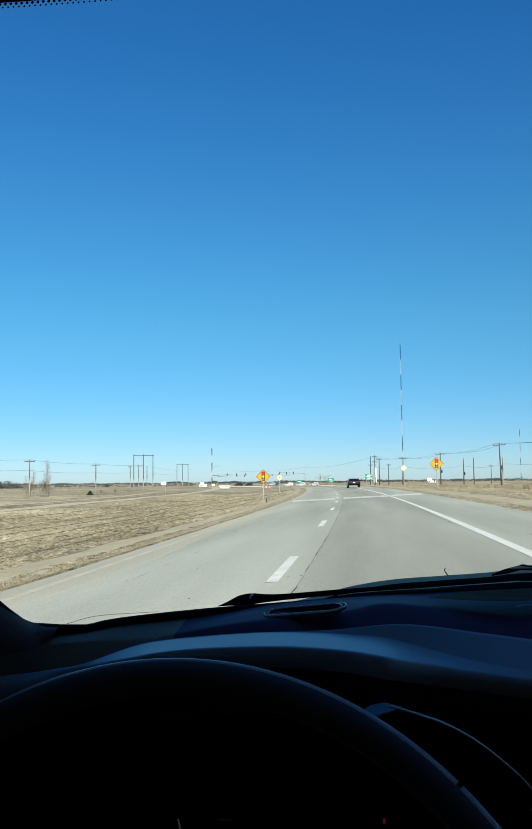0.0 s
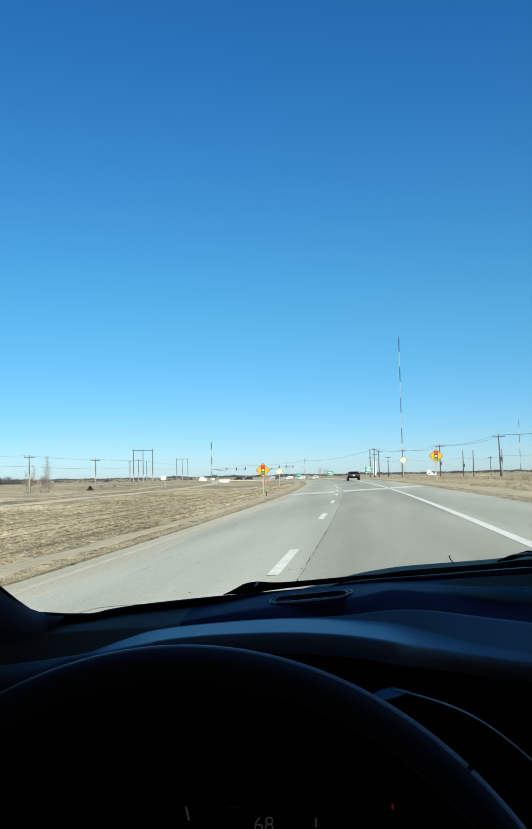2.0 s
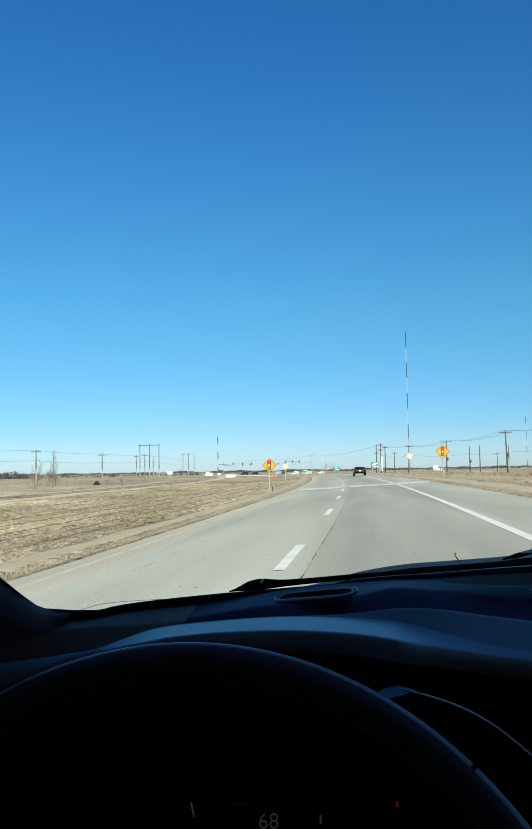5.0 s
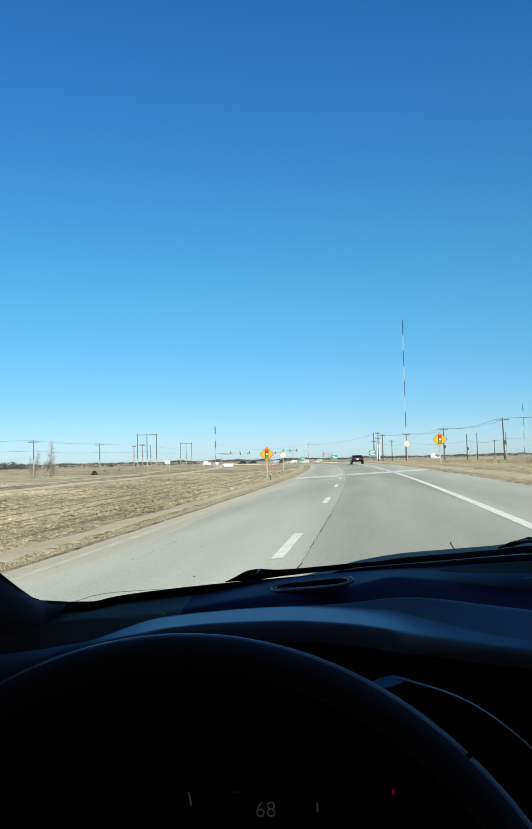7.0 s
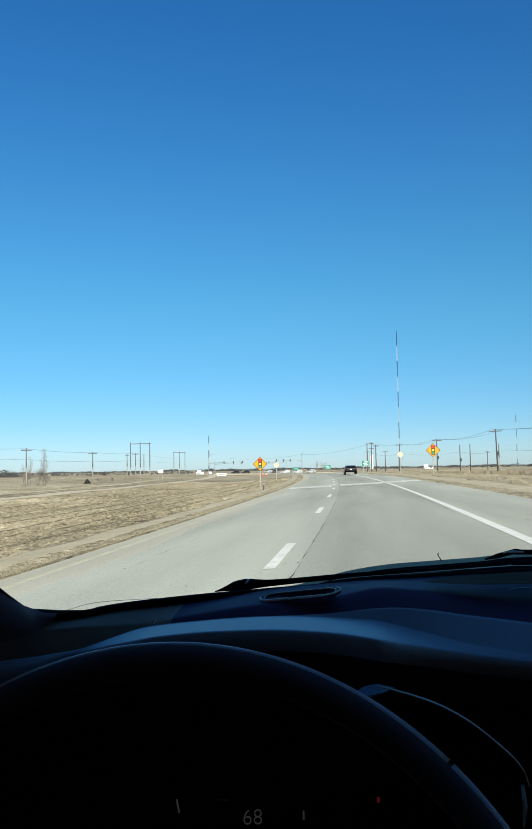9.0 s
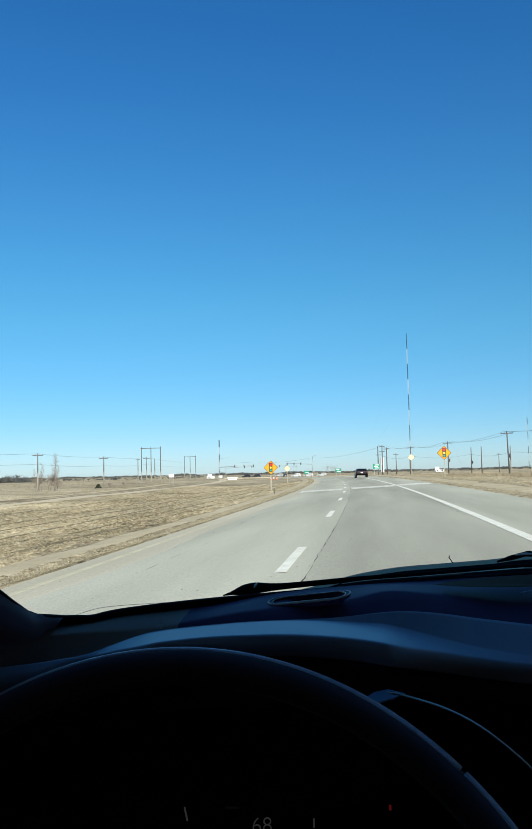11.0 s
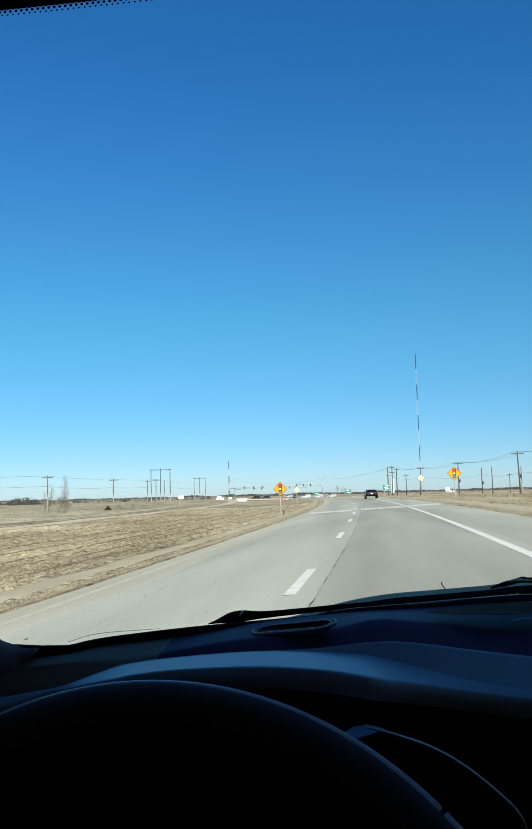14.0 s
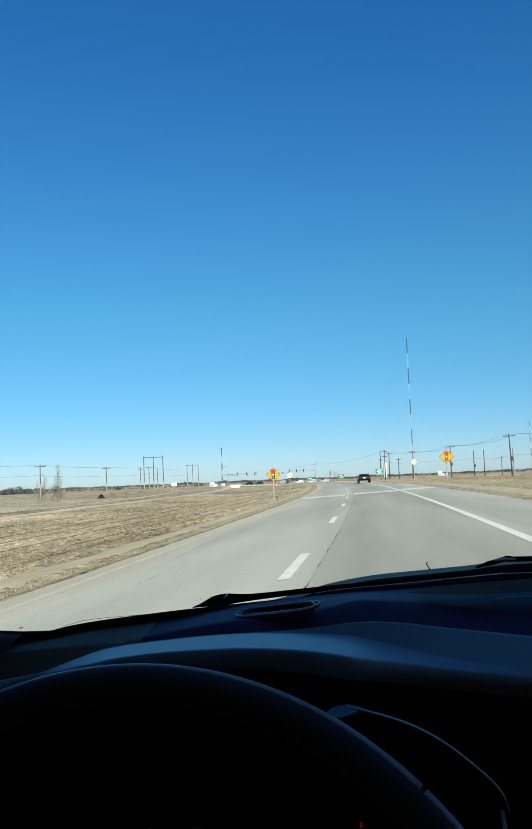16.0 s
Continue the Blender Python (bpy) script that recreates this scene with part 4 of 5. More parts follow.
def dark_turf_strip(u, side, seed, s0, s1, size=1.0, height=bank, up=0.0):
    """A dark ragged strip, for painted shade where turf meets pavement and for streaks in the grass."""
    rows_ = []
    for s in np.arange(s0, s1, 0.11 * size):
        w = size * (0.012 + 0.13 * max(0.0, noise.noise((s * 1.3 / size, seed, 0)) + 0.02) + 0.10 * max(0.0, noise.noise((s * 5.1 / size, seed, 2))))
        c = u + side * 0.05 * size * noise.noise((s * 0.4 / size, seed, 4))
        z = height(u, s) + 0.034 + up
        rows_.append([(middle(s) + c, s, z - 0.034), (middle(s) + c + side * w * 0.5, s, z - 0.004 + 0.016 * noise.noise((s * 2.3, seed, 6))), (middle(s) + c + side * w, s, z - 0.004)])
    return Shape().sheet(rows_)


# dark strips paint the shadowed gap between turf and pavement
tagged(solid("dark_turf_strip", dark_turf_strip(-4.87, -1, 3.0, 3, 260), SOD, normals=False), "dark ragged strip painted as shade along the turf edge", "turf edge", kind="stuff")
tagged(solid("edge_shade_right", dark_turf_strip(5.10, 1, 8.0, 8, 260), SOD, normals=False), "dark ragged strip painted as shade along the right shoulder", "turf edge", kind="stuff")


for u, seed, size in ((-31.45, 4.0, 3.2), (-35.5, 5.0, 2.6), (-40.5, 6.0, 3.0), (-44.0, 7.0, 2.4)):
    tagged(solid("turf_streak", dark_turf_strip(u, -1, seed, 60, 240, size, lay, 0.06), SOD, normals=False), "dark broken streak of turf along the opposite carriageway", "turf edge", kind="stuff")


for u, seed, size, s0, s1 in ((-8.3, 14.0, 1.3, 18, 120), (-9.9, 15.0, 1.1, 26, 130), (-12.2, 16.0, 1.5, 22, 130), (-15.0, 17.0, 1.4, 30, 140), (-18.5, 18.0, 1.7, 30, 140), (-22.5, 19.0, 1.6, 36, 150)):
    tagged(solid("mown_streak", dark_turf_strip(u, -1, seed, s0, s1, size, lay, 0.055), SOD, normals=False), "dark broken mowing line in the median grass", "turf edge", kind="stuff")


def verge_spot(r):
    return 7.0 + 9 * r.random() ** 1.6, 8 + 110 * r.random() ** 1.3


def clumps(u, s, seed):
    """The uneven height of matted grass above the bare ground."""
    patch = min(1.0, max(0.0, 0.55 + 1.3 * noise.noise((u * 0.22, s * 0.10, seed + 9))))
    n1, n2, n3 = noise.noise((u * 1.9, s * 1.2, seed)), noise.noise((u * 5.6, s * 3.2, seed + 3)), noise.noise((u * 13, s * 7, seed + 5))
    return 0.15 * (0.55 + 0.45 * patch) * (0.28 * max(0.0, n1 + 0.2) + 0.72 * max(0.0, n2 + 0.1) + 0.75 * n3)


def matted(u0, u1, s0, s1, du, ds, seed, tall=1.0, wander=0.35, soft=0.35):
    """A sheet of matted straw, higher in clumps, sinking into the soil at its rims."""
    rnd = random.Random(seed)
    rows_ = []
    for s in np.arange(s0, s1, ds):
        a, b = u0 + wander * noise.noise((s * 0.3, seed, 2)), u1 + wander * noise.noise((s * 0.3, seed, 6))
        n_ = int((u1 - u0) / du)
        row_ = []
        for k in range(n_ + 1):
            u, sj = a + (b - a) * k / n_ + rnd.uniform(-0.3, 0.3) * du, s + rnd.uniform(-0.3, 0.3) * ds
            rim = max(0.0, min(1.0, k * du / soft, (n_ - k) * du / soft, (s - s0) / 1.5, (s1 - ds - s) / 3))
            row_.append(spot(u, sj, -0.05 + rim * (0.055 + tall * clumps(u, sj, seed))))
        rows_.append(row_)
    return Shape().sheet(rows_)


tagged(solid("median_grass", matted(-26.8, -6.7, 4, 46, 0.10, 0.15, 2, 1.0), GRASS, normals=False), "matted dry mown grass on the median", "grass", kind="stuff")
tagged(solid("median_grass_beyond", matted(-26.8, -6.7, 42, 150, 0.18, 0.32, 2, 1.25), GRASS, normals=False), "matted dry mown grass farther along the median", "grass", kind="stuff")
tagged(solid("verge_grass", matted(6.8, 22.0, 14, 120, 0.2, 0.36, 5), GRASS, normals=False), "matted dry grass on the verge", "grass", kind="stuff")
tagged(solid("far_bank_grass", matted(-60.0, -31.3, 30, 240, 0.5, 0.8, 7, 0.9), FIELD, smooth=True, normals=False), "rough dry grass beyond the opposite carriageway", "grass", kind="stuff")
tagged(solid("edge_mat", matted(-5.80, -4.86, 4, 170, 0.065, 0.11, 11, 0.34, 0.10, 0.07), GRASS, normals=False), "matted straw overgrowing the pavement edge", "grass", kind="stuff")
tagged(solid("edge_mat_right", matted(5.04, 5.75, 12, 170, 0.08, 0.14, 12, 0.34, 0.16, 0.12), GRASS, normals=False), "matted straw along the right pavement edge", "grass", kind="stuff")
tagged(solid("mown_grass", tufts(42000, median_spot, (0.015, 0.05), 1, 3, 1.4, 2), FRINGE, normals=False), "short dry straw blades on the median", "grass", kind="stuff")
tagged(solid("edge_grass", tufts(26000, fringe_spot, (0.02, 0.075), 2, 4, 1.1), FRINGE, normals=False), "ragged straw along the pavement edge", "grass", kind="stuff")
tagged(solid("edge_grass_right", tufts(9000, right_fringe, (0.02, 0.08), 6, 3, 0.9), FRINGE, normals=False), "ragged straw along the right pavement edge", "grass", kind="stuff")
tagged(solid("verge_blades", tufts(14000, verge_spot, (0.02, 0.07), 3, 3, 0.9, 5), FRINGE, normals=False), "dry straw blades on the right verge", "grass", kind="stuff")
tagged(solid("field_brush", tufts(11000, lambda r: (20 + 60 * r.random(), 60 + 250 * r.random()), (0.25, 0.8), 4, 4, 0.6), BRUSH, normals=False), "tall dead grass in the field", "brush", kind="stuff")
tagged(solid("far_field_brush", tufts(1500, lambda r: (-46 - 160 * r.random(), 90 + 400 * r.random()), (0.2, 0.7), 7, 4, 0.4), BRUSH, normals=False), "scattered dead brush in the far field", "brush", kind="stuff")


def thatch(count, area, seed):
    """Low matted humps of old grass."""
    rnd = random.Random(seed)
    sh = Shape()
    for _ in range(count):
        u, s = area(rnd)
        r, h = rnd.uniform(0.03, 0.15), rnd.uniform(0.010, 0.045)
        c = spot(u, s)
        pts = [c + Vector((r * rnd.uniform(0.5, 1.3) * math.cos(a), 1.6 * r * rnd.uniform(0.5, 1.3) * math.sin(a), -0.03)) for a in (0, 0.9, 1.8, 2.7, 3.6, 4.5, 5.4)]
        top_ = c + Vector((rnd.uniform(-0.3, 0.3) * r, rnd.uniform(-0.3, 0.3) * r, h))
        sh.add(pts + [top_], [(k, (k + 1) % 7, 7) for k in range(7)])
    return sh


tagged(solid("field_thatch", thatch(5000, lambda r: (-40 - 90 * r.random() ** 1.3, 60 + 260 * r.random()), 10), THATCH, normals=False), "clumps of dead grass across the field", "grass", kind="stuff")


def branches(sh, p, d, length, r, depth, rnd, upward=0.25):
    q = p + d * length
    m = p.lerp(q, 0.5) + Vector((rnd.uniform(-1, 1), rnd.uniform(-1, 1), 0)) * length * 0.06
    sh.tube([p, m, q], [r, r * 0.82, r * 0.62], 5 if depth > 2 else 3, cap=False)
    if depth == 0:
        return
    for _ in range(rnd.choice((2, 3, 3))):
        v = Vector((rnd.gauss(0, 1), rnd.gauss(0, 1), rnd.gauss(0, 1))).normalized()
        e = (d * 0.75 + v * 0.62 + Vector((0, 0, upward))).normalized()
        branches(sh, p.lerp(q, rnd.uniform(0.55, 1.0)), e, length * rnd.uniform(0.6, 0.82), r * 0.58, depth - 1, rnd, upward)


def bare_tree(x, y, height, label, seed, depth=5, stems=1, group=""):
    rnd = random.Random(seed)
    z = ground_at(x, y)
    t = thing("tree", pose(x, y, z - 0.1), label, "tree", group)
    trunk, crown = Shape(), Shape()
    for k in range(stems):
        a = rnd.uniform(0, 6.28)
        lean = Vector((math.cos(a), math.sin(a), 0)) * (0.25 if stems > 1 else 0.05)
        d = (Vector((0, 0, 1)) + lean).normalized()
        h = height * rnd.uniform(0.26, 0.32)
        r = height * 0.010 + 0.03
        base = lean * 0.6
        trunk.tube([base, base + d * h * 0.5, base + d * h], [r * 1.3, r, r * 0.9], 7)
        for _ in range(4):
            v = Vector((rnd.gauss(0, 1), rnd.gauss(0, 1), 0)).normalized()
            branches(crown, base + d * h * rnd.uniform(0.6, 1.0), (d + v * rnd.uniform(0.2, 0.8)).normalized(), height * rnd.uniform(0.2, 0.27), r * 0.6, depth - 1, rnd)
    solid("trunk", trunk, BARK, t, normals=False)
    solid("crown", crown, BARK, t, "leafless winter branches", normals=False)
    return t


def slim_tree(x, y, height, label, seed):
    """A straight trunk to the top, with short rising side branches."""
    rnd = random.Random(seed)
    t = thing("tree", pose(x, y, ground_at(x, y) - 0.1), label, "tree")
    r = 0.007 * height + 0.02
    bow = [Vector((0.02 * height * noise.noise((k * 0.7, seed, 1)), 0.02 * height * noise.noise((k * 0.7, seed, 4)), height * k / 10)) for k in range(11)]
    solid("trunk", Shape().tube(bow, [r * (1.15 - 0.1 * k) for k in range(11)], 7, cap=False), BARK, t, normals=False)
    crown = Shape()
    for k in range(44):
        f = 0.12 + 0.86 * rnd.random()
        i = min(9, int(f * 10))
        p = bow[i].lerp(bow[i + 1], f * 10 - i)
        a = rnd.uniform(0, 6.28)
        branches(crown, p, Vector((math.cos(a), math.sin(a), rnd.uniform(0.5, 1.6))).normalized(), height * (0.13 - 0.085 * f) * rnd.uniform(0.6, 1.5), r * 0.30, 3, rnd, 0.15)
    solid("crown", crown, BARK, t, "short leafless side branches", normals=False)
    return t


slim_tree(-81.0, 200, 9.3, "tall bare winter tree with one straight trunk in the field", 11)
slim_tree(-85.9, 203, 7.0, "thin bare tree in the field beside a pole", 12)
slim_tree(-88.2, 204, 5.6, "slender grey leafless tree among others in the field", 16)
slim_tree(-83.6, 206, 6.2, "upright bare tree with short side branches", 17)
bare_tree(-84.6, 205, 5.6, "thin many-stemmed bare tree among others in the field", 18, 5, 3)
bare_tree(-82.0, 203, 3.6, "low leafless thicket of grey stems", 25, 5, 4)
bare_tree(-87.6, 206, 4.8, "low leafless thicket of grey stems", 19, 5, 3)
bare_tree(-73.5, 232, 2.4, "low leafless scrub in the field", 20, 4, 3)
bare_tree(-75.8, 228, 2.2, "low leafless shrub beside a pole", 13, 5, 3)


def evergreen_shrub(x, y, height, wide, label, seed):
    """Short stems under a dense uneven crown of small dark sprays."""
    rnd = random.Random(seed)
    t = thing("shrub", pose(x, y, ground_at(x, y) - 0.05), label, "shrub")
    stems, crown = Shape(), Shape()
    for k in range(4):
        a = rnd.uniform(0, 6.28)
        stems.tube([(0, 0, 0), (0.3 * wide * math.cos(a), 0.3 * wide * math.sin(a), 0.6 * height)], [0.05, 0.02], 5)
    for _ in range(1500):
        f = rnd.random() ** 1.4
        w = 0.5 * wide * (1 - f) ** 0.6 * rnd.random() ** 0.5
        a = rnd.uniform(0, 6.28)
        c = Vector((w * math.cos(a), w * math.sin(a), height * f))
        crown.add([c + Vector((rnd.uniform(-1, 1), rnd.uniform(-1, 1), rnd.uniform(-0.4, 1.3))) * 0.11 for _ in range(3)], [(0, 1, 2)])
    solid("stem", stems, BARK, t)
    solid("crown", crown, JUNIPER, t, "dense dark evergreen sprays", normals=False)


evergreen_shrub(-79.0, 227.0, 1.25, 2.2, "low dark evergreen shrub at the foot of a pole", 41)
bare_tree(-24.5, 421, 8.0, "bare tree behind the crossing", 14, 4)
bare_tree(-21.5, 424, 7.4, "bare tree behind the crossing", 15, 4)
for k in range(16):
    bare_tree(40 + 10 * math.sin(k * 2.1) - 22 + (14 if k % 2 else 4), -330 + 15.5 * k, 8.5 + 2.5 * math.sin(k * 1.7), "tall bare winter tree in a dense roadside row", 30 + k, 4, 2, "bare trees along the highway")


def woods(count, place, heights, seed, width=0.8, twigs=12, lumps=7):
    """A far row of trees: trunks, uneven clumps of crown and loose twigs, in thick and thin stretches."""
    rnd = random.Random(seed)
    sh = Shape()
    for _ in range(count):
        x, y = place(rnd)
        z = ground_at(x, y) - 0.5
        dense = noise.noise((math.atan2(x, y) * 45, seed, 0)) + 0.6 * noise.noise((math.atan2(x, y) * 170, seed, 4))
        h = rnd.uniform(*heights) * min(1.35, max(0.4, 0.8 + 0.9 * dense))
        w = h * width * rnd.uniform(0.35, 0.7)
        sh.tube([(x, y, z), (x, y, z + h * 0.35)], [h * 0.02, h * 0.012], 3, cap=False)
        for _ in range(lumps):
            c = Vector((x + w * rnd.gauss(0, 0.45), y + w * rnd.gauss(0, 0.45), z + h * (0.1 + 0.68 * rnd.random() ** 1.3)))
            r = h * rnd.uniform(0.11, 0.27)
            pts = [c + Vector(d) * r * rnd.uniform(0.6, 1.35) for d in ((1, 0, 0), (0, 1, 0), (-1, 0, 0), (0, -1, 0), (0, 0, 1), (0, 0, -1))]
            sh.add(pts, [(0, 1, 4), (1, 2, 4), (2, 3, 4), (3, 0, 4), (1, 0, 5), (2, 1, 5), (3, 2, 5), (0, 3, 5)])
        for _ in range(twigs):
            c = Vector((x + w * rnd.gauss(0, 0.5), y + w * rnd.gauss(0, 0.5), z + h * (0.1 + 0.85 * rnd.random())))
            r = h * rnd.uniform(0.05, 0.15)
            sh.add([c + Vector((rnd.uniform(-1, 1), rnd.uniform(-1, 1), rnd.uniform(-1, 1))) * r for _ in range(3)], [(0, 1, 2)])
    return sh


def ring(lo, hi, a0, a1):
    def place(r):
        a, d = radians(r.uniform(a0, a1)), r.uniform(lo, hi)
        return d * math.sin(a), d * math.cos(a)
    return place


tagged(solid("far_woods", woods(1100, ring(900, 1500, -34, 26), (1.2, 3.4), 21, 1.9, 6, 12), WOODS, normals=False), "low dark tree line on the horizon", "woods", kind="stuff")
tagged(solid("far_hedges", woods(330, ring(600, 820, -34, -12), (0.8, 3.2), 22, 1.7, 4, 9), WOODS, normals=False), "patchy dark hedges across the far field", "woods", kind="stuff")
tagged(solid("field_grove", woods(46, ring(560, 640, -27.5, -23.3), (3.2, 5.6), 24, 1.3, 110, 12), WOODS, normals=False), "dense rounded bare grove at the edge of the field", "woods", kind="stuff")
tagged(solid("horizon_woods", woods(2400, ring(1700, 2600, -38, 32), (3.2, 5.6), 23, 2.9, 3, 9), WOODS, normals=False), "distant wooded horizon", "woods", kind="stuff")


# ---- poles, wires, masts ----
def utility_pole(x, y, height, label, arm=2.2, arm_turn=0.0, low_arm=False, transformer=False, wood=POLE, lean=0.0, group="utility poles along the road"):
    z = ground_at(x, y)
    t = thing("utility_pole", pose(x, y, z - 0.15, 0, lean, 0), label, "utility pole", group)
    solid("pole", Shape().tube([(0, 0, 0), (0, 0, height * 0.5), (0, 0, height + 0.15)], [0.19, 0.155, 0.12], 8), wood, t, smooth=True)
    # upper half gets the dimmed wood: contrast with the sky, painted
    if wood is PALE_WOOD:
        solid("pole_top", Shape().tube([(0, 0, height * 0.52), (0, 0, height + 0.17)], [0.163, 0.125], 8), GREY_WOOD, t, "upper half darkened as against the bright sky", smooth=True)
    turn = Matrix.Rotation(radians(arm_turn), 3, "Z")
    levels = ([height - 0.35] if arm else []) + ([height - 1.9] if low_arm else [])
    for zz in levels:
        solid("crossarm", Shape().box((0, 0, zz), (arm, 0.14, 0.17), turn), POLE, t)
        for k in (-0.46, -0.2, 0.2, 0.46):
            c = turn @ Vector((arm * k, 0, zz))
            solid("insulator", Shape().tube([c, c + Vector((0, 0, 0.28))], [0.06, 0.04], 6), DARK_STEEL, t)
    if transformer:
        solid("transformer", Shape().tube([(0.3, 0, height * 0.42), (0.3, 0, height * 0.42 + 0.9)], 0.25, 10), DARK_STEEL, t)
    return t


utility_pole(-80.0, 186.8, 9.3, "pale weathered wooden utility pole with one crossarm", 2.6, wood=PALE_WOOD)
utility_pole(-77.5, 227.4, 9.1, "pale weathered wooden utility pole with one crossarm", 2.6, wood=PALE_WOOD)
utility_pole(-83.4, 292.3, 9.6, "pale wooden utility pole with one crossarm", 2.4, wood=PALE_WOOD)
utility_pole(-80.6, 293.5, 9.0, "pale slim wooden pole beside the steel frame", 0, wood=PALE_WOOD)
utility_pole(-86.5, 292.0, 9.3, "pale wooden pole with short arm", 1.6, wood=PALE_WOOD)
utility_pole(29.0, 185.5, 9.9, "dark leaning wooden utility pole with crossarm and transformer", 2.8, 12, transformer=True, lean=-1.4)
utility_pole(20.6, 239.9, 9.9, "dark wooden utility pole with crossarm", 2.8, 8, transformer=True)
utility_pole(11.2, 268.9, 9.6, "dark wooden utility pole with crossarm", 2.4, 6)
utility_pole(31.2, 276.6, 9.1, "slim dark wooden pole with meter box", 0, transformer=True)
utility_pole(33.9, 271.9, 9.1, "slim dark wooden pole", 0)
utility_pole(42.4, 268.0, 9.1, "pale slim wooden pole in the field", 0, wood=PALE_WOOD)
utility_pole(0.7, 252.5, 9.2, "dark wooden pole in a group of three", 0)
utility_pole(2.0, 253.7, 9.6, "dark wooden pole in a group of three with crossarm", 1.6, 10, low_arm=True)
utility_pole(3.4, 257.8, 9.0, "dark wooden pole in a group of three", 1.8, 10)
for k, (x, y) in enumerate(((-25.5, 330), (8.0, 330), (17, 420), (55, 380))):
    utility_pole(x if k else 1.0, y, 8.8, "distant dark wooden utility pole", 2.0, 10)
for x, y in ((24, -60), (26, -110), (28, -165), (30, -220)):
    utility_pole(x, y, 10.0, "wooden utility pole with crossarm beside bare trees", 2.6, 5)


def wire(points, sag, label):
    sh = Shape()
    for a, b in zip(points, points[1:]):
        a, b = Vector(a), Vector(b)
        sh.tube([a.lerp(b, k / 10) - Vector((0, 0, sag * 4 * (k / 10) * (1 - k / 10))) for k in range(11)], 0.028, 3, cap=False)
    tagged(solid("power_line", sh, WIRE, normals=False), label, "power line", "power lines")


def pole_top(x, y, h, dx=0.0, dz=-0.1):
    return Vector((x + dx, y, ground_at(x, y) + h + dz))


for dx in (-1.1, 1.1):
    wire([pole_top(44, 120, 10, dx), pole_top(29.2, 185.5, 9.9, dx), pole_top(20.6, 239.9, 9.9, dx), pole_top(11.2, 268.9, 9.6, dx), pole_top(2.0, 253.7, 9.6, dx)], 0.9, "sagging power line between the roadside poles")
wire([pole_top(90, 235, 7.2), pole_top(42.4, 268, 7.2), pole_top(31.2, 276.6, 6.9), pole_top(11.2, 268.9, 6.6), pole_top(2.0, 253.7, 6.4)], 0.9, "lower sagging cable between the slim poles")
wire([pole_top(2.0, 253.7, 9.3), (-29.5, 385, 7.6), (-70, 420, 6.8)], 1.2, "thin cable across the highway")
for dz in (-0.1, -2.6):
    wire([(-130, 160, 7.4 + dz), pole_top(-80, 186.8, 9.3, 0, dz), pole_top(-77.5, 227.4, 9.1, 0, dz), pole_top(-83.4, 292.3, 9.6, 0, dz), (-110, 480, 8 + dz)], 0.35, "power line over the field")


def h_frame(x, y, span, height, turn, label):
    t = thing("transmission_frame", pose(x, y, ground_at(x, y) - 0.2, 0, 0, turn), label, "power pylon", "three-legged line frames")
    for k in (-1, 0, 1):
        solid("leg", Shape().tube([(k * span / 2, 0, 0), (k * span / 2, 0, height)], [0.20, 0.15], 8), POLE, t, smooth=True)
        solid("leg_foot", Shape().tube([(k * span / 2, 0, 0), (k * span / 2, 0, height * 0.3)], [0.215, 0.20], 8), PALE_WOOD, t, "paler lower leg", smooth=True)
        solid("insulator", Shape().tube([(k * span / 2, 0, height), (k * span / 2, 0, height + 0.5)], [0.1, 0.06], 6), DARK_STEEL, t)
    solid("crossbeam", Shape().box((0, 0, height - 0.3), (span + 0.7, 0.2, 0.26)), POLE, t)
    return t


h_frame(-95.3, 341.2, 8.2, 14.9, 6, "tall wooden three-legged power line frame in the field")
h_frame(-119.2, 519.8, 7.2, 14.7, 6, "tall wooden three-legged power line frame farther off")


def radio_mast(x, y, height, width, bands, label, guys=True):
    t = thing("radio_mast", pose(x, y, ground_at(x, y) - 0.5), label, "radio mast", "radio masts")
    hh = height / bands
    for k in range(bands):
        sh = Shape()
        for a in (90, 210, 330):
            dx, dy = width * 0.58 * math.cos(radians(a)), width * 0.58 * math.sin(radians(a))
            sh.tube([(dx, dy, k * hh), (dx, dy, (k + 1) * hh)], width * 0.13, 4)
        n = max(3, int(hh / (width * 1.5)))
        for i in range(n):
            for a, b in ((90, 210), (210, 330), (330, 90)):
                z0, z1 = k * hh + hh * i / n, k * hh + hh * (i + 1) / n
                sh.tube([(width * 0.58 * math.cos(radians(a)), width * 0.58 * math.sin(radians(a)), z0), (width * 0.58 * math.cos(radians(b)), width * 0.58 * math.sin(radians(b)), z1)], width * 0.06, 3, cap=False)
        solid("mast_section", sh, RED_MAST if (bands - k) % 2 else WHITE_MAST, t, normals=False)
    if guys:
        for a in (30, 150, 270):
            g = Shape()
            for f in (0.55, 0.97):
                g.tube([(0, 0, height * f), (height * 0.45 * math.cos(radians(a)), height * 0.45 * math.sin(radians(a)), 1)], 0.02, 3, cap=False)
            solid("guy_wire", g, WIRE, t, normals=False)
    return t


radio_mast(48.6, 1166.7, 195, 0.95, 9, "very tall red and white banded guyed radio mast")
radio_mast(333, 1859, 112, 1.0, 7, "distant thin red and white radio mast")
radio_mast(-170.3, 886.7, 40, 0.9, 5, "short banded radio mast beyond the field", False)


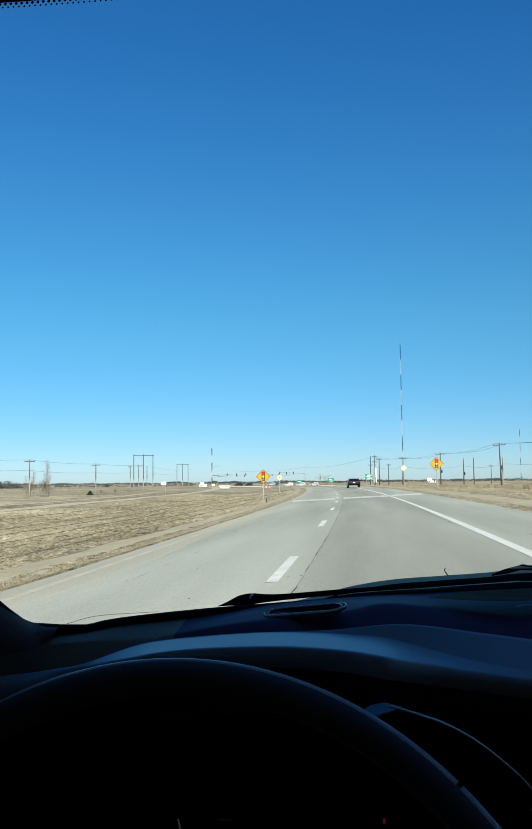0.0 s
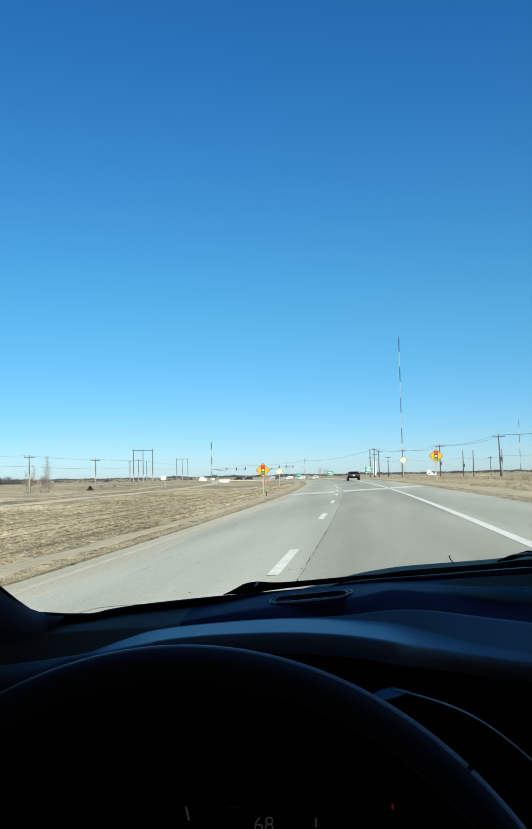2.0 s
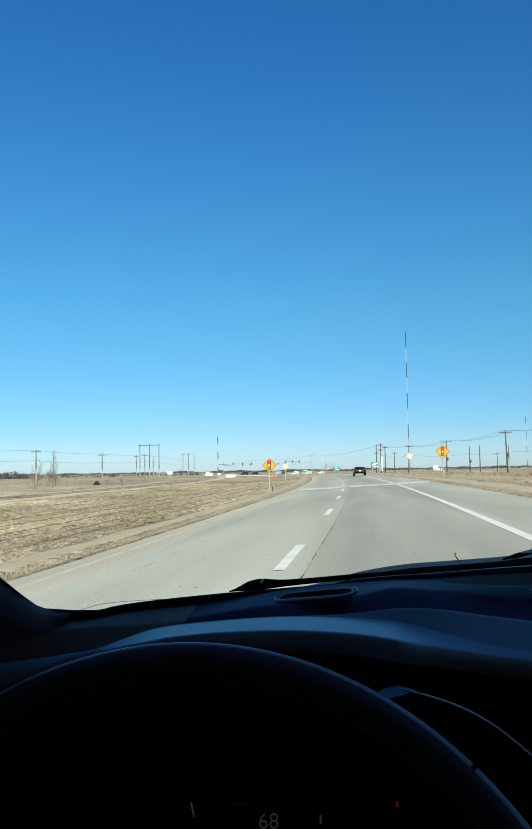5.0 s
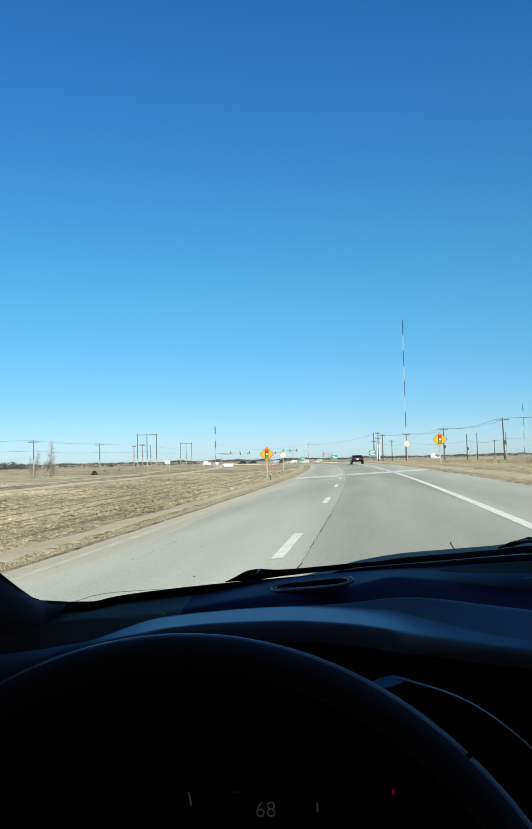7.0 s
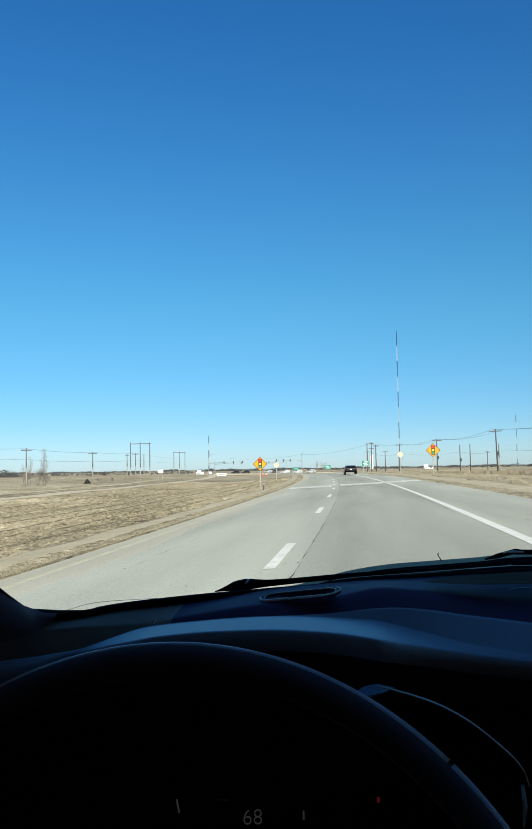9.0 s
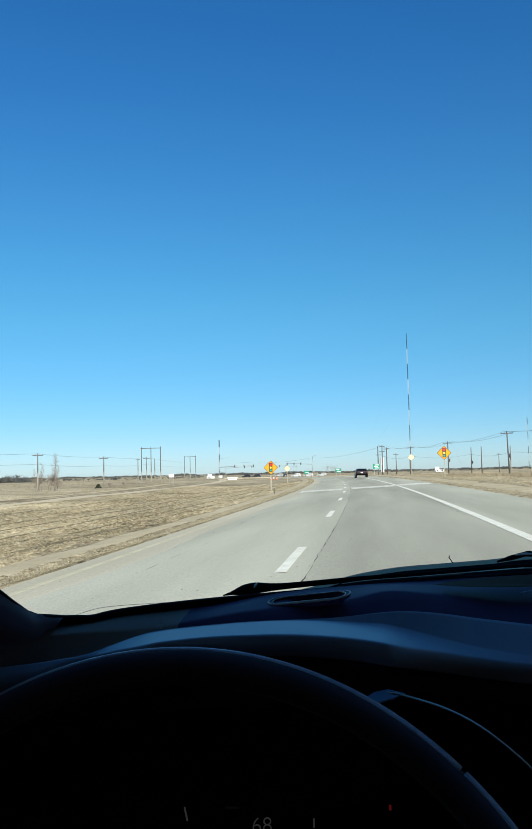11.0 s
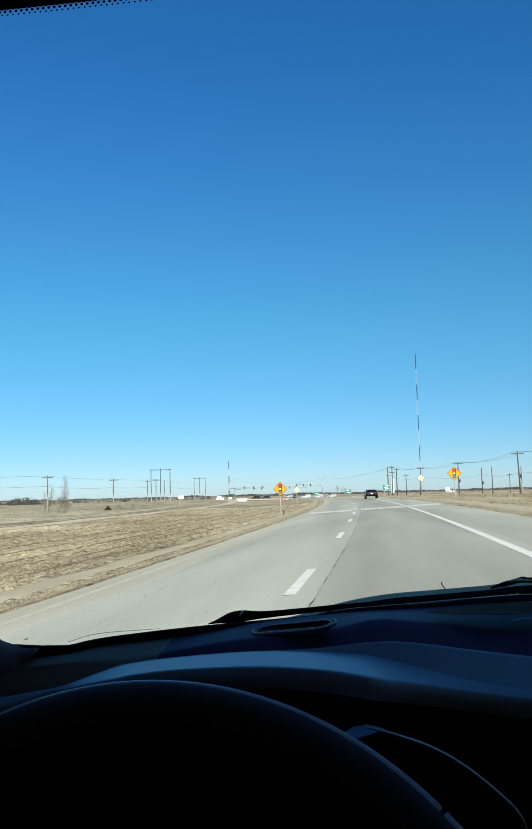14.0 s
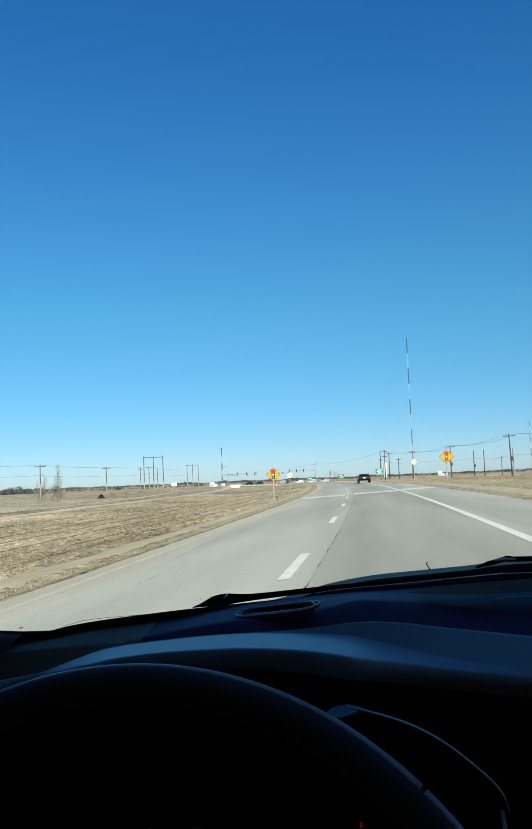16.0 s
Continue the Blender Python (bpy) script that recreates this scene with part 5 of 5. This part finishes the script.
def cell_tower(x, y, height):
    t = thing("cell_tower", pose(x, y, ground_at(x, y) - 0.3), "tall grey steel lattice mobile phone tower with white antennas", "cell tower")
    n = 22

    def leg(k, z):
        r = 2.6 * (1 - z / height) + 0.55 * z / height
        a = radians(90 + 120 * k)
        return Vector((r * math.cos(a), r * math.sin(a), z))
    for k in range(3):
        solid("leg", Shape().tube([leg(k, 0), leg(k, height)], [0.14, 0.07], 6), METAL, t)
        br = Shape()
        for i in range(n):
            z0, z1 = height * i / n, height * (i + 1) / n
            br.tube([leg(k, z0), leg((k + 1) % 3, z1)], 0.045, 4)
            br.tube([leg((k + 1) % 3, z0), leg(k, z1)], 0.045, 4)
            br.tube([leg(k, z1), leg((k + 1) % 3, z1)], 0.04, 4)
        solid("bracing", br, METAL, t, normals=False)
    for k in range(9):
        a = radians(40 * k)
        solid("antenna", Shape().box((1.7 * math.cos(a), 1.7 * math.sin(a), height + 0.2), (0.35, 0.2, 2.2), Matrix.Rotation(a, 3, "Z")), WHITE, t)
    for k in range(3):
        a, b = radians(120 * k), radians(120 * k + 120)
        solid("antenna_mount", Shape().tube([(1.6 * math.cos(a), 1.6 * math.sin(a), height), (1.6 * math.cos(b), 1.6 * math.sin(b), height)], 0.06, 5), METAL, t)
    return t


cell_tower(36.5, -76, 46)


# ---- signs ----
def flat_panel(points, t=0.004, y=0.0):
    return Shape().prism(points, y - t, y, 1)


def disc(cx, cz, r, y, n=20):
    return Shape().prism([(cx + r * math.cos(2 * math.pi * k / n), cz + r * math.sin(2 * math.pi * k / n)) for k in range(n)], y - 0.003, y, 1)


def diamond_sign(u, s, centre, half, face, label, group, symbol=False, words="", turn=0.0, post=PALE_WOOD, zbase=None):
    p = spot(u, s)
    z = p.z if zbase is None else zbase
    t = thing("warning_sign", pose(p.x, p.y, p.z - 0.1, 0, 0, turn), label, "road sign", group)
    c = centre - p.z + 0.1
    solid("post", Shape().box((0, 0.06, c / 2 + 0.1), (0.09, 0.09, c + 0.2)), post, t)
    rounded = []
    for k in range(4):
        a = math.pi / 2 * k
        for d in (-0.045, 0.045):
            rounded.append((half * math.cos(a + d) * 0.985, c + half * math.sin(a + d) * 0.985))
    solid("border", flat_panel([(x * 1.0, zz) for x, zz in rounded], 0.004, 0.0), BLACK, t, "black sign border")
    solid("face", flat_panel([(x * 0.93, c + (zz - c) * 0.93) for x, zz in rounded], 0.004, -0.006), face, t)
    if symbol:
        w, h = half * 0.24, half * 0.64
        solid("signal_symbol", flat_panel([(-w, c - h), (w, c - h), (w, c + h), (-w, c + h)], 0.003, -0.012), BLACK, t, "black traffic light symbol")
        for k, m in ((1, LAMP_RED), (0, LAMP_AMBER), (-1, LAMP_GREEN)):
            solid("signal_disc", disc(0, c + k * h * 0.63, half * 0.155, -0.017), m, t)
        solid("top_patch", flat_panel([(-w * 1.15, c + h * 0.36), (w * 1.15, c + h * 0.36), (w * 1.15, c + h * 1.12), (-w * 1.15, c + h * 1.12)], 0.002, -0.0115), LAMP_RED, t, "red patch of the symbol")
    for i, line in enumerate(words.split("/")) if words else ():
        writing("sign_words", line, half * 0.26, pose(0, -0.013, c + half * (0.28 - 0.28 * i), 90, 0, 0), BLACK, t, 0.9)
    return t


for x_, lab in (((-8.1, 76.6, 1.63), "amber signal-ahead warning sign on a pale post in the median"), ((8.2, 78.6, 2.64), "amber signal-ahead warning sign on a pale post on the verge")):
    diamond_sign(x_[0], x_[1], x_[2], 0.66, AMBER, lab, "signal-ahead signs", symbol=True, turn=3)
diamond_sign(-9.1, 130.5, 1.72, 0.54, FADED, "faded yellow bridge-ice warning sign in the median", "bridge-ice signs", words="BRIDGE/ICES BEFORE/ROAD", turn=5)
diamond_sign(10.1, 126.9, 2.98, 0.54, FADED, "faded yellow bridge-ice warning sign on the verge", "bridge-ice signs", words="BRIDGE/ICES BEFORE/ROAD", turn=5)


def board(u, s, low, width, height, face, label, name="guide_sign", category="road sign", posts=2, bars=0, turn=4, words=(), ink=WHITE):
    p = spot(u, s)
    t = thing(name, pose(p.x, p.y, p.z - 0.1, 0, 0, turn), label, category)
    for k in ([-0.32, 0.32] if posts == 2 else [0]):
        solid("post", Shape().box((k * width, 0.06, (low + height) / 2), (0.09, 0.08, low + height)), STEEL if face is GREEN else PALE_WOOD, t)
    solid("panel", Shape().box((0, 0, low + height / 2 + 0.1), (width, 0.03, height)), face, t, bevel=0.008)
    for k in range(bars):
        zz = low + 0.1 + height * (k + 0.7) / (bars + 0.4)
        solid("lettering_bar", Shape().box((0.08 * width * (-1) ** k, -0.019, zz), (width * (0.62 - 0.1 * (k % 2)), 0.006, height * 0.16)), ink, t)
    for i, w in enumerate(words):
        writing("sign_words", w, height * 0.42, pose(0, -0.018, low + 0.1 + height * (0.74 - 0.46 * i), 90, 0, 0), ink, t)
    return t


board(12.1, 201.9, 1.5, 1.75, 1.25, GREEN, "green guide sign with white lettering on two steel posts", bars=3)
board(17.2, 331.2, 1.7, 2.4, 1.6, GREEN, "green guide sign near the traffic lights", bars=2)
board(11.3, 386.0, 1.2, 2.4, 1.5, GREEN, "green street sign beside the signal pole", bars=1)
board(-38.3, 195.5, 2.1, 1.40, 0.80, WHITE, "back of a pale sign beside the opposite carriageway", "sign", "sign", turn=-6)
board(-21, -253, 2.0, 1.1, 0.75, SIGN_RED, "red wrong way sign with white lettering in the median", "wrong_way_sign", posts=1, words=("WRONG", "WAY"))
board(-24, -250, 1.2, 0.9, 0.7, SIDING_GREY, "grey back of a sign in the median", "sign", "sign")
board(143, 610, 1.6, 3.2, 2.4, WHITE, "white roadside board in the far field", "billboard", "billboard")
board(-32, 470, 0.9, 2.4, 1.6, WHITE, "white board beside the far crossing", "billboard", "billboard")
board(-28, 428, 0.5, 2.0, 1.2, WHITE, "white board beside the opposite carriageway", "sign", "sign")

p = spot(-6.4, 59.7)
d = thing("delineator_post", pose(p.x, p.y, p.z - 0.05), "short dark delineator post at the pavement edge", "marker post")
solid("stake", Shape().box((0, 0, 0.30), (0.07, 0.03, 0.60)), DARK_STEEL, d)
solid("reflector", Shape().box((0, -0.018, 0.52), (0.06, 0.006, 0.10)), SILVER, d)


# ---- traffic lights ----
def signal_mast(x, y, height, arm, way, label, lamp_arm=0.0, heads=3):
    z = ground_at(x, y)
    t = thing("traffic_light", pose(x, y, z - 0.1), label, "traffic light", "traffic lights at the crossing")
    solid("pole", Shape().tube([(0, 0, 0), (0, 0, height)], [0.17, 0.11], 10), STEEL, t, smooth=True)
    ah = 6.2
    solid("mast_arm", Shape().tube([(0, 0, ah - 0.4), (way * arm * 0.5, 0, ah), (way * arm, 0, ah + 0.25)], [0.12, 0.09, 0.06], 8), STEEL, t, smooth=True)
    for k in range(heads):
        f = 1.0 - 0.27 * k
        c = Vector((way * arm * f, -0.2, ah - 0.05))
        head = solid("signal_head", Shape().box(c, (0.40, 0.3, 1.25)), DARK_STEEL, t, bevel=0.03)
        for i, m in enumerate((LENS_RED, LENS_AMBER, LENS_GREEN)):
            solid("lens", Shape().tube([c + Vector((0, -0.15, 0.38 - 0.38 * i)), c + Vector((0, -0.17, 0.38 - 0.38 * i))], 0.12, 10), m, head)
    if lamp_arm:
        solid("lamp_arm", Shape().tube([(0, 0, height - 0.1), (lamp_arm * 0.5, 0, height + 0.45), (lamp_arm, 0, height + 0.6)], 0.06, 6), STEEL, t, smooth=True)
        solid("street_lamp_head", Shape().box((lamp_arm, 0, height + 0.58), (0.8, 0.3, 0.16)), STEEL, t, bevel=0.04)
    return t


signal_mast(-76.0, 394.2, 9.8, 17.0, 1, "grey steel mast arm with traffic lights and street lamp", 4.5)
signal_mast(-29.5, 385.0, 9.4, 12.0, -1, "grey steel mast arm with three traffic lights", 1.5)
signal_mast(-88.0, 475, 7.5, 16.0, 1, "distant steel mast arm with traffic lights", 0, 2)
signal_mast(-46.0, 480, 7.5, 14.0, -1, "distant steel mast arm with traffic lights", 0, 3)


# ---- vehicles ----
def vehicle(x, y, turn, paint, label, long=4.5, wide=1.85, high=1.65, name="parked_car", category="car", group="", z=None, taper=0.14):
    z = ground_at(x, y) if z is None else z
    t = thing(name, pose(x, y, z, 0, 0, turn), label, category, group)
    w, L = wide / 2, long / 2

    def skin(stations, inset):
        rows = []
        for yy, zlo, zhi, k in stations:
            ww = w * k
            rows.append([Vector(p) for p in ((-ww * 0.96, yy, zlo), (-ww, yy, zlo + 0.35 * (zhi - zlo)), (-ww * (1 - inset), yy, zhi - 0.04), (-ww * (1 - inset) * 0.8, yy, zhi),
                                             (ww * (1 - inset) * 0.8, yy, zhi), (ww * (1 - inset), yy, zhi - 0.04), (ww, yy, zlo + 0.35 * (zhi - zlo)), (ww * 0.96, yy, zlo))])
        sh = Shape().sheet(rows)
        return sh.add(rows[0], [tuple(range(8))]).add(rows[-1], [tuple(range(8))[::-1]])
    body = solid("body", skin([(-L, 0.42, 0.80, 0.90), (-L + 0.05, 0.30, 0.98, 0.97), (-L + 0.5, 0.26, 1.02, 1.0), (0.6, 0.25, 0.98, 1.0), (L - 0.7, 0.26, 0.88, 0.98), (L - 0.1, 0.32, 0.76, 0.92), (L, 0.4, 0.66, 0.85)], 0.06), paint, t, smooth=False)
    top_ = high
    solid("cabin", skin([(-L + 0.10, 0.98, 1.02, 0.86), (-L + 0.42, 0.98, top_ - 0.06, 0.84), (-L + 1.1, 0.98, top_, 0.86), (0.1, 0.98, top_ - 0.02, 0.86), (0.95, 0.96, 1.0, 0.88)], taper), paint, t)
    solid("rear_window", Shape().add([(-w * 0.62, -L + 0.12, 1.05), (w * 0.62, -L + 0.12, 1.05), (w * (0.70 - taper), -L + 0.385, top_ - 0.12), (-w * (0.70 - taper), -L + 0.385, top_ - 0.12)], [(0, 1, 2, 3)]), TINT, t, thick=0.01)
    for sx in (-1, 1):
        solid("side_window", Shape().box((sx * w * 0.80, -0.5, 1.24), (0.06, 2.2, 0.36), Matrix.Rotation(radians(-sx * 9), 3, "Y")), TINT, t)
        solid("tail_lamp", Shape().box((sx * w * 0.78, -L + 0.03, 0.86), (w * 0.34, 0.10, 0.17)), TAIL, t, bevel=0.02)
        for yy in (-L + 0.85, L - 0.9):
            wh = solid("wheel", Shape().tube([(sx * (w - 0.22), yy, 0.34), (sx * (w + 0.01), yy, 0.34)], 0.34, 16), RUBBER, t)
            solid("rim", Shape().tube([(sx * (w - 0.02), yy, 0.34), (sx * (w + 0.015), yy, 0.34)], 0.21, 12), STEEL, wh)
        solid("door_mirror", Shape().box((sx * (w + 0.08), 0.65, 1.02), (0.18, 0.09, 0.13)), paint, t, bevel=0.02)
    solid("rear_bumper", Shape().box((0, -L + 0.0, 0.50), (wide * 0.9, 0.14, 0.20)), BLACK_TRIM, t, bevel=0.03)
    solid("plate", Shape().box((0, -L - 0.01, 0.80), (0.32, 0.02, 0.15)), WHITE, t)
    return t


vehicle(-2.32, 127.0, 3.8, MAROON, "very dark red crossover ahead in the same lane", 4.5, 1.88, 1.40, "crossover", z=bank(1.8, 127) + 0.004, taper=0.24)
for x, y, a, paint, lab in ((-36.0, 369, 100, SILVER, "white car waiting at the crossing"), (-30.5, 371, 95, SILVER, "white pickup waiting at the crossing"), (-25.0, 380, 90, SILVER, "white car on the side road"),
                            (-66.0, 415, 80, DARK_CAR, "dark car on the side road"), (-61.0, 416, 85, DARK_CAR, "dark car on the side road"), (-41, 372, 8, DARK_CAR, "dark car in the far lane"), (-52, 440, 85, SILVER, "white van beyond the crossing")):
    vehicle(x, y, a, paint, lab, group="cars at the crossing", z=max(ground_at(x, y), bank(0, y) + 0.03))

# ---- barrels, tanks and buildings ----
for x, y in ((-34.6, 268.3), (-33.7, 269.5), (-32.8, 270.5)):
    b = thing("traffic_barrel", pose(x, y, ground_at(x, y)), "orange traffic barrel with white bands", "traffic barrel", "orange barrels")
    solid("drum", Shape().tube([(0, 0, 0), (0, 0, 0.08), (0, 0, 0.1), (0, 0, 1.0)], [0.36, 0.36, 0.28, 0.24], 14), ORANGE, b)
    for zz in (0.4, 0.72):
        solid("band", Shape().tube([(0, 0, zz), (0, 0, zz + 0.13)], 0.285, 14), WHITE, b)
tank = thing("storage_tank", pose(7.0, 909, ground_at(7, 909)), "tall white cylindrical storage tank on the horizon", "tank")
solid("shell", Shape().tube([(0, 0, 0), (0, 0, 15.5), (0, 0, 16.6)], [1.9, 1.9, 0.5], 20), WHITE, tank, smooth=False)
solid("tank_rail", Shape().tube([(1.95 * math.cos(k / 3), 1.95 * math.sin(k / 3), 15.6) for k in range(20)], 0.06, 4), STEEL, tank)


def house(x, y, w, d, h, turn, wall, label, roof=SHINGLE, door=True, windows=True):
    t = thing("house", pose(x, y, ground_at(x, y) - 0.2, 0, 0, turn), label, "house", "roadside buildings")
    solid("wall", Shape().box((0, 0, h / 2), (w, d, h)), wall, t)
    solid("roof", Shape().prism([(-d / 2 - 0.4, h), (d / 2 + 0.4, h), (0, h + d * 0.28)], -w / 2 - 0.4, w / 2 + 0.4, 0), roof, t)
    for k in (-0.3, 0.3) if windows else ():
        wd = solid("window", Shape().box((k * w, -d / 2 - 0.02, h * 0.6), (1.2, 0.05, 1.1)), TINT, t)
        solid("window_frame", Shape().box((k * w, -d / 2 - 0.015, h * 0.6), (1.36, 0.03, 1.26)), WHITE, wd)
    if door:
        solid("door", Shape().box((0, -d / 2 - 0.03, 1.05), (0.95, 0.06, 2.1)), WHITE, t)
    return t


house(53.3, 713, 7, 4, 2.0, 10, WHITE, "long low white house on the horizon")
house(-57.4, 325.8, 3.6, 1.6, 0.9, 10, WHITE, "low white roadside trailer", WHITE, False, False)
house(-96.1, 472.3, 4.5, 3, 1.8, 8, WHITE, "small white utility building", SHINGLE, False, False)
house(-110, -205, 9, 6, 2.8, -70, SIDING_GREY, "small grey barn-shaped storage building")
house(-114, -190, 7, 4, 2.6, -70, SIDING_TAN, "small tan wooden storage shed")
house(-112, -222, 10, 5, 2.6, -70, WHITE, "long white metal storage shed")
house(-116, -240, 8, 5, 2.6, -70, SIDING_TAN, "small orange-brown storage shed")
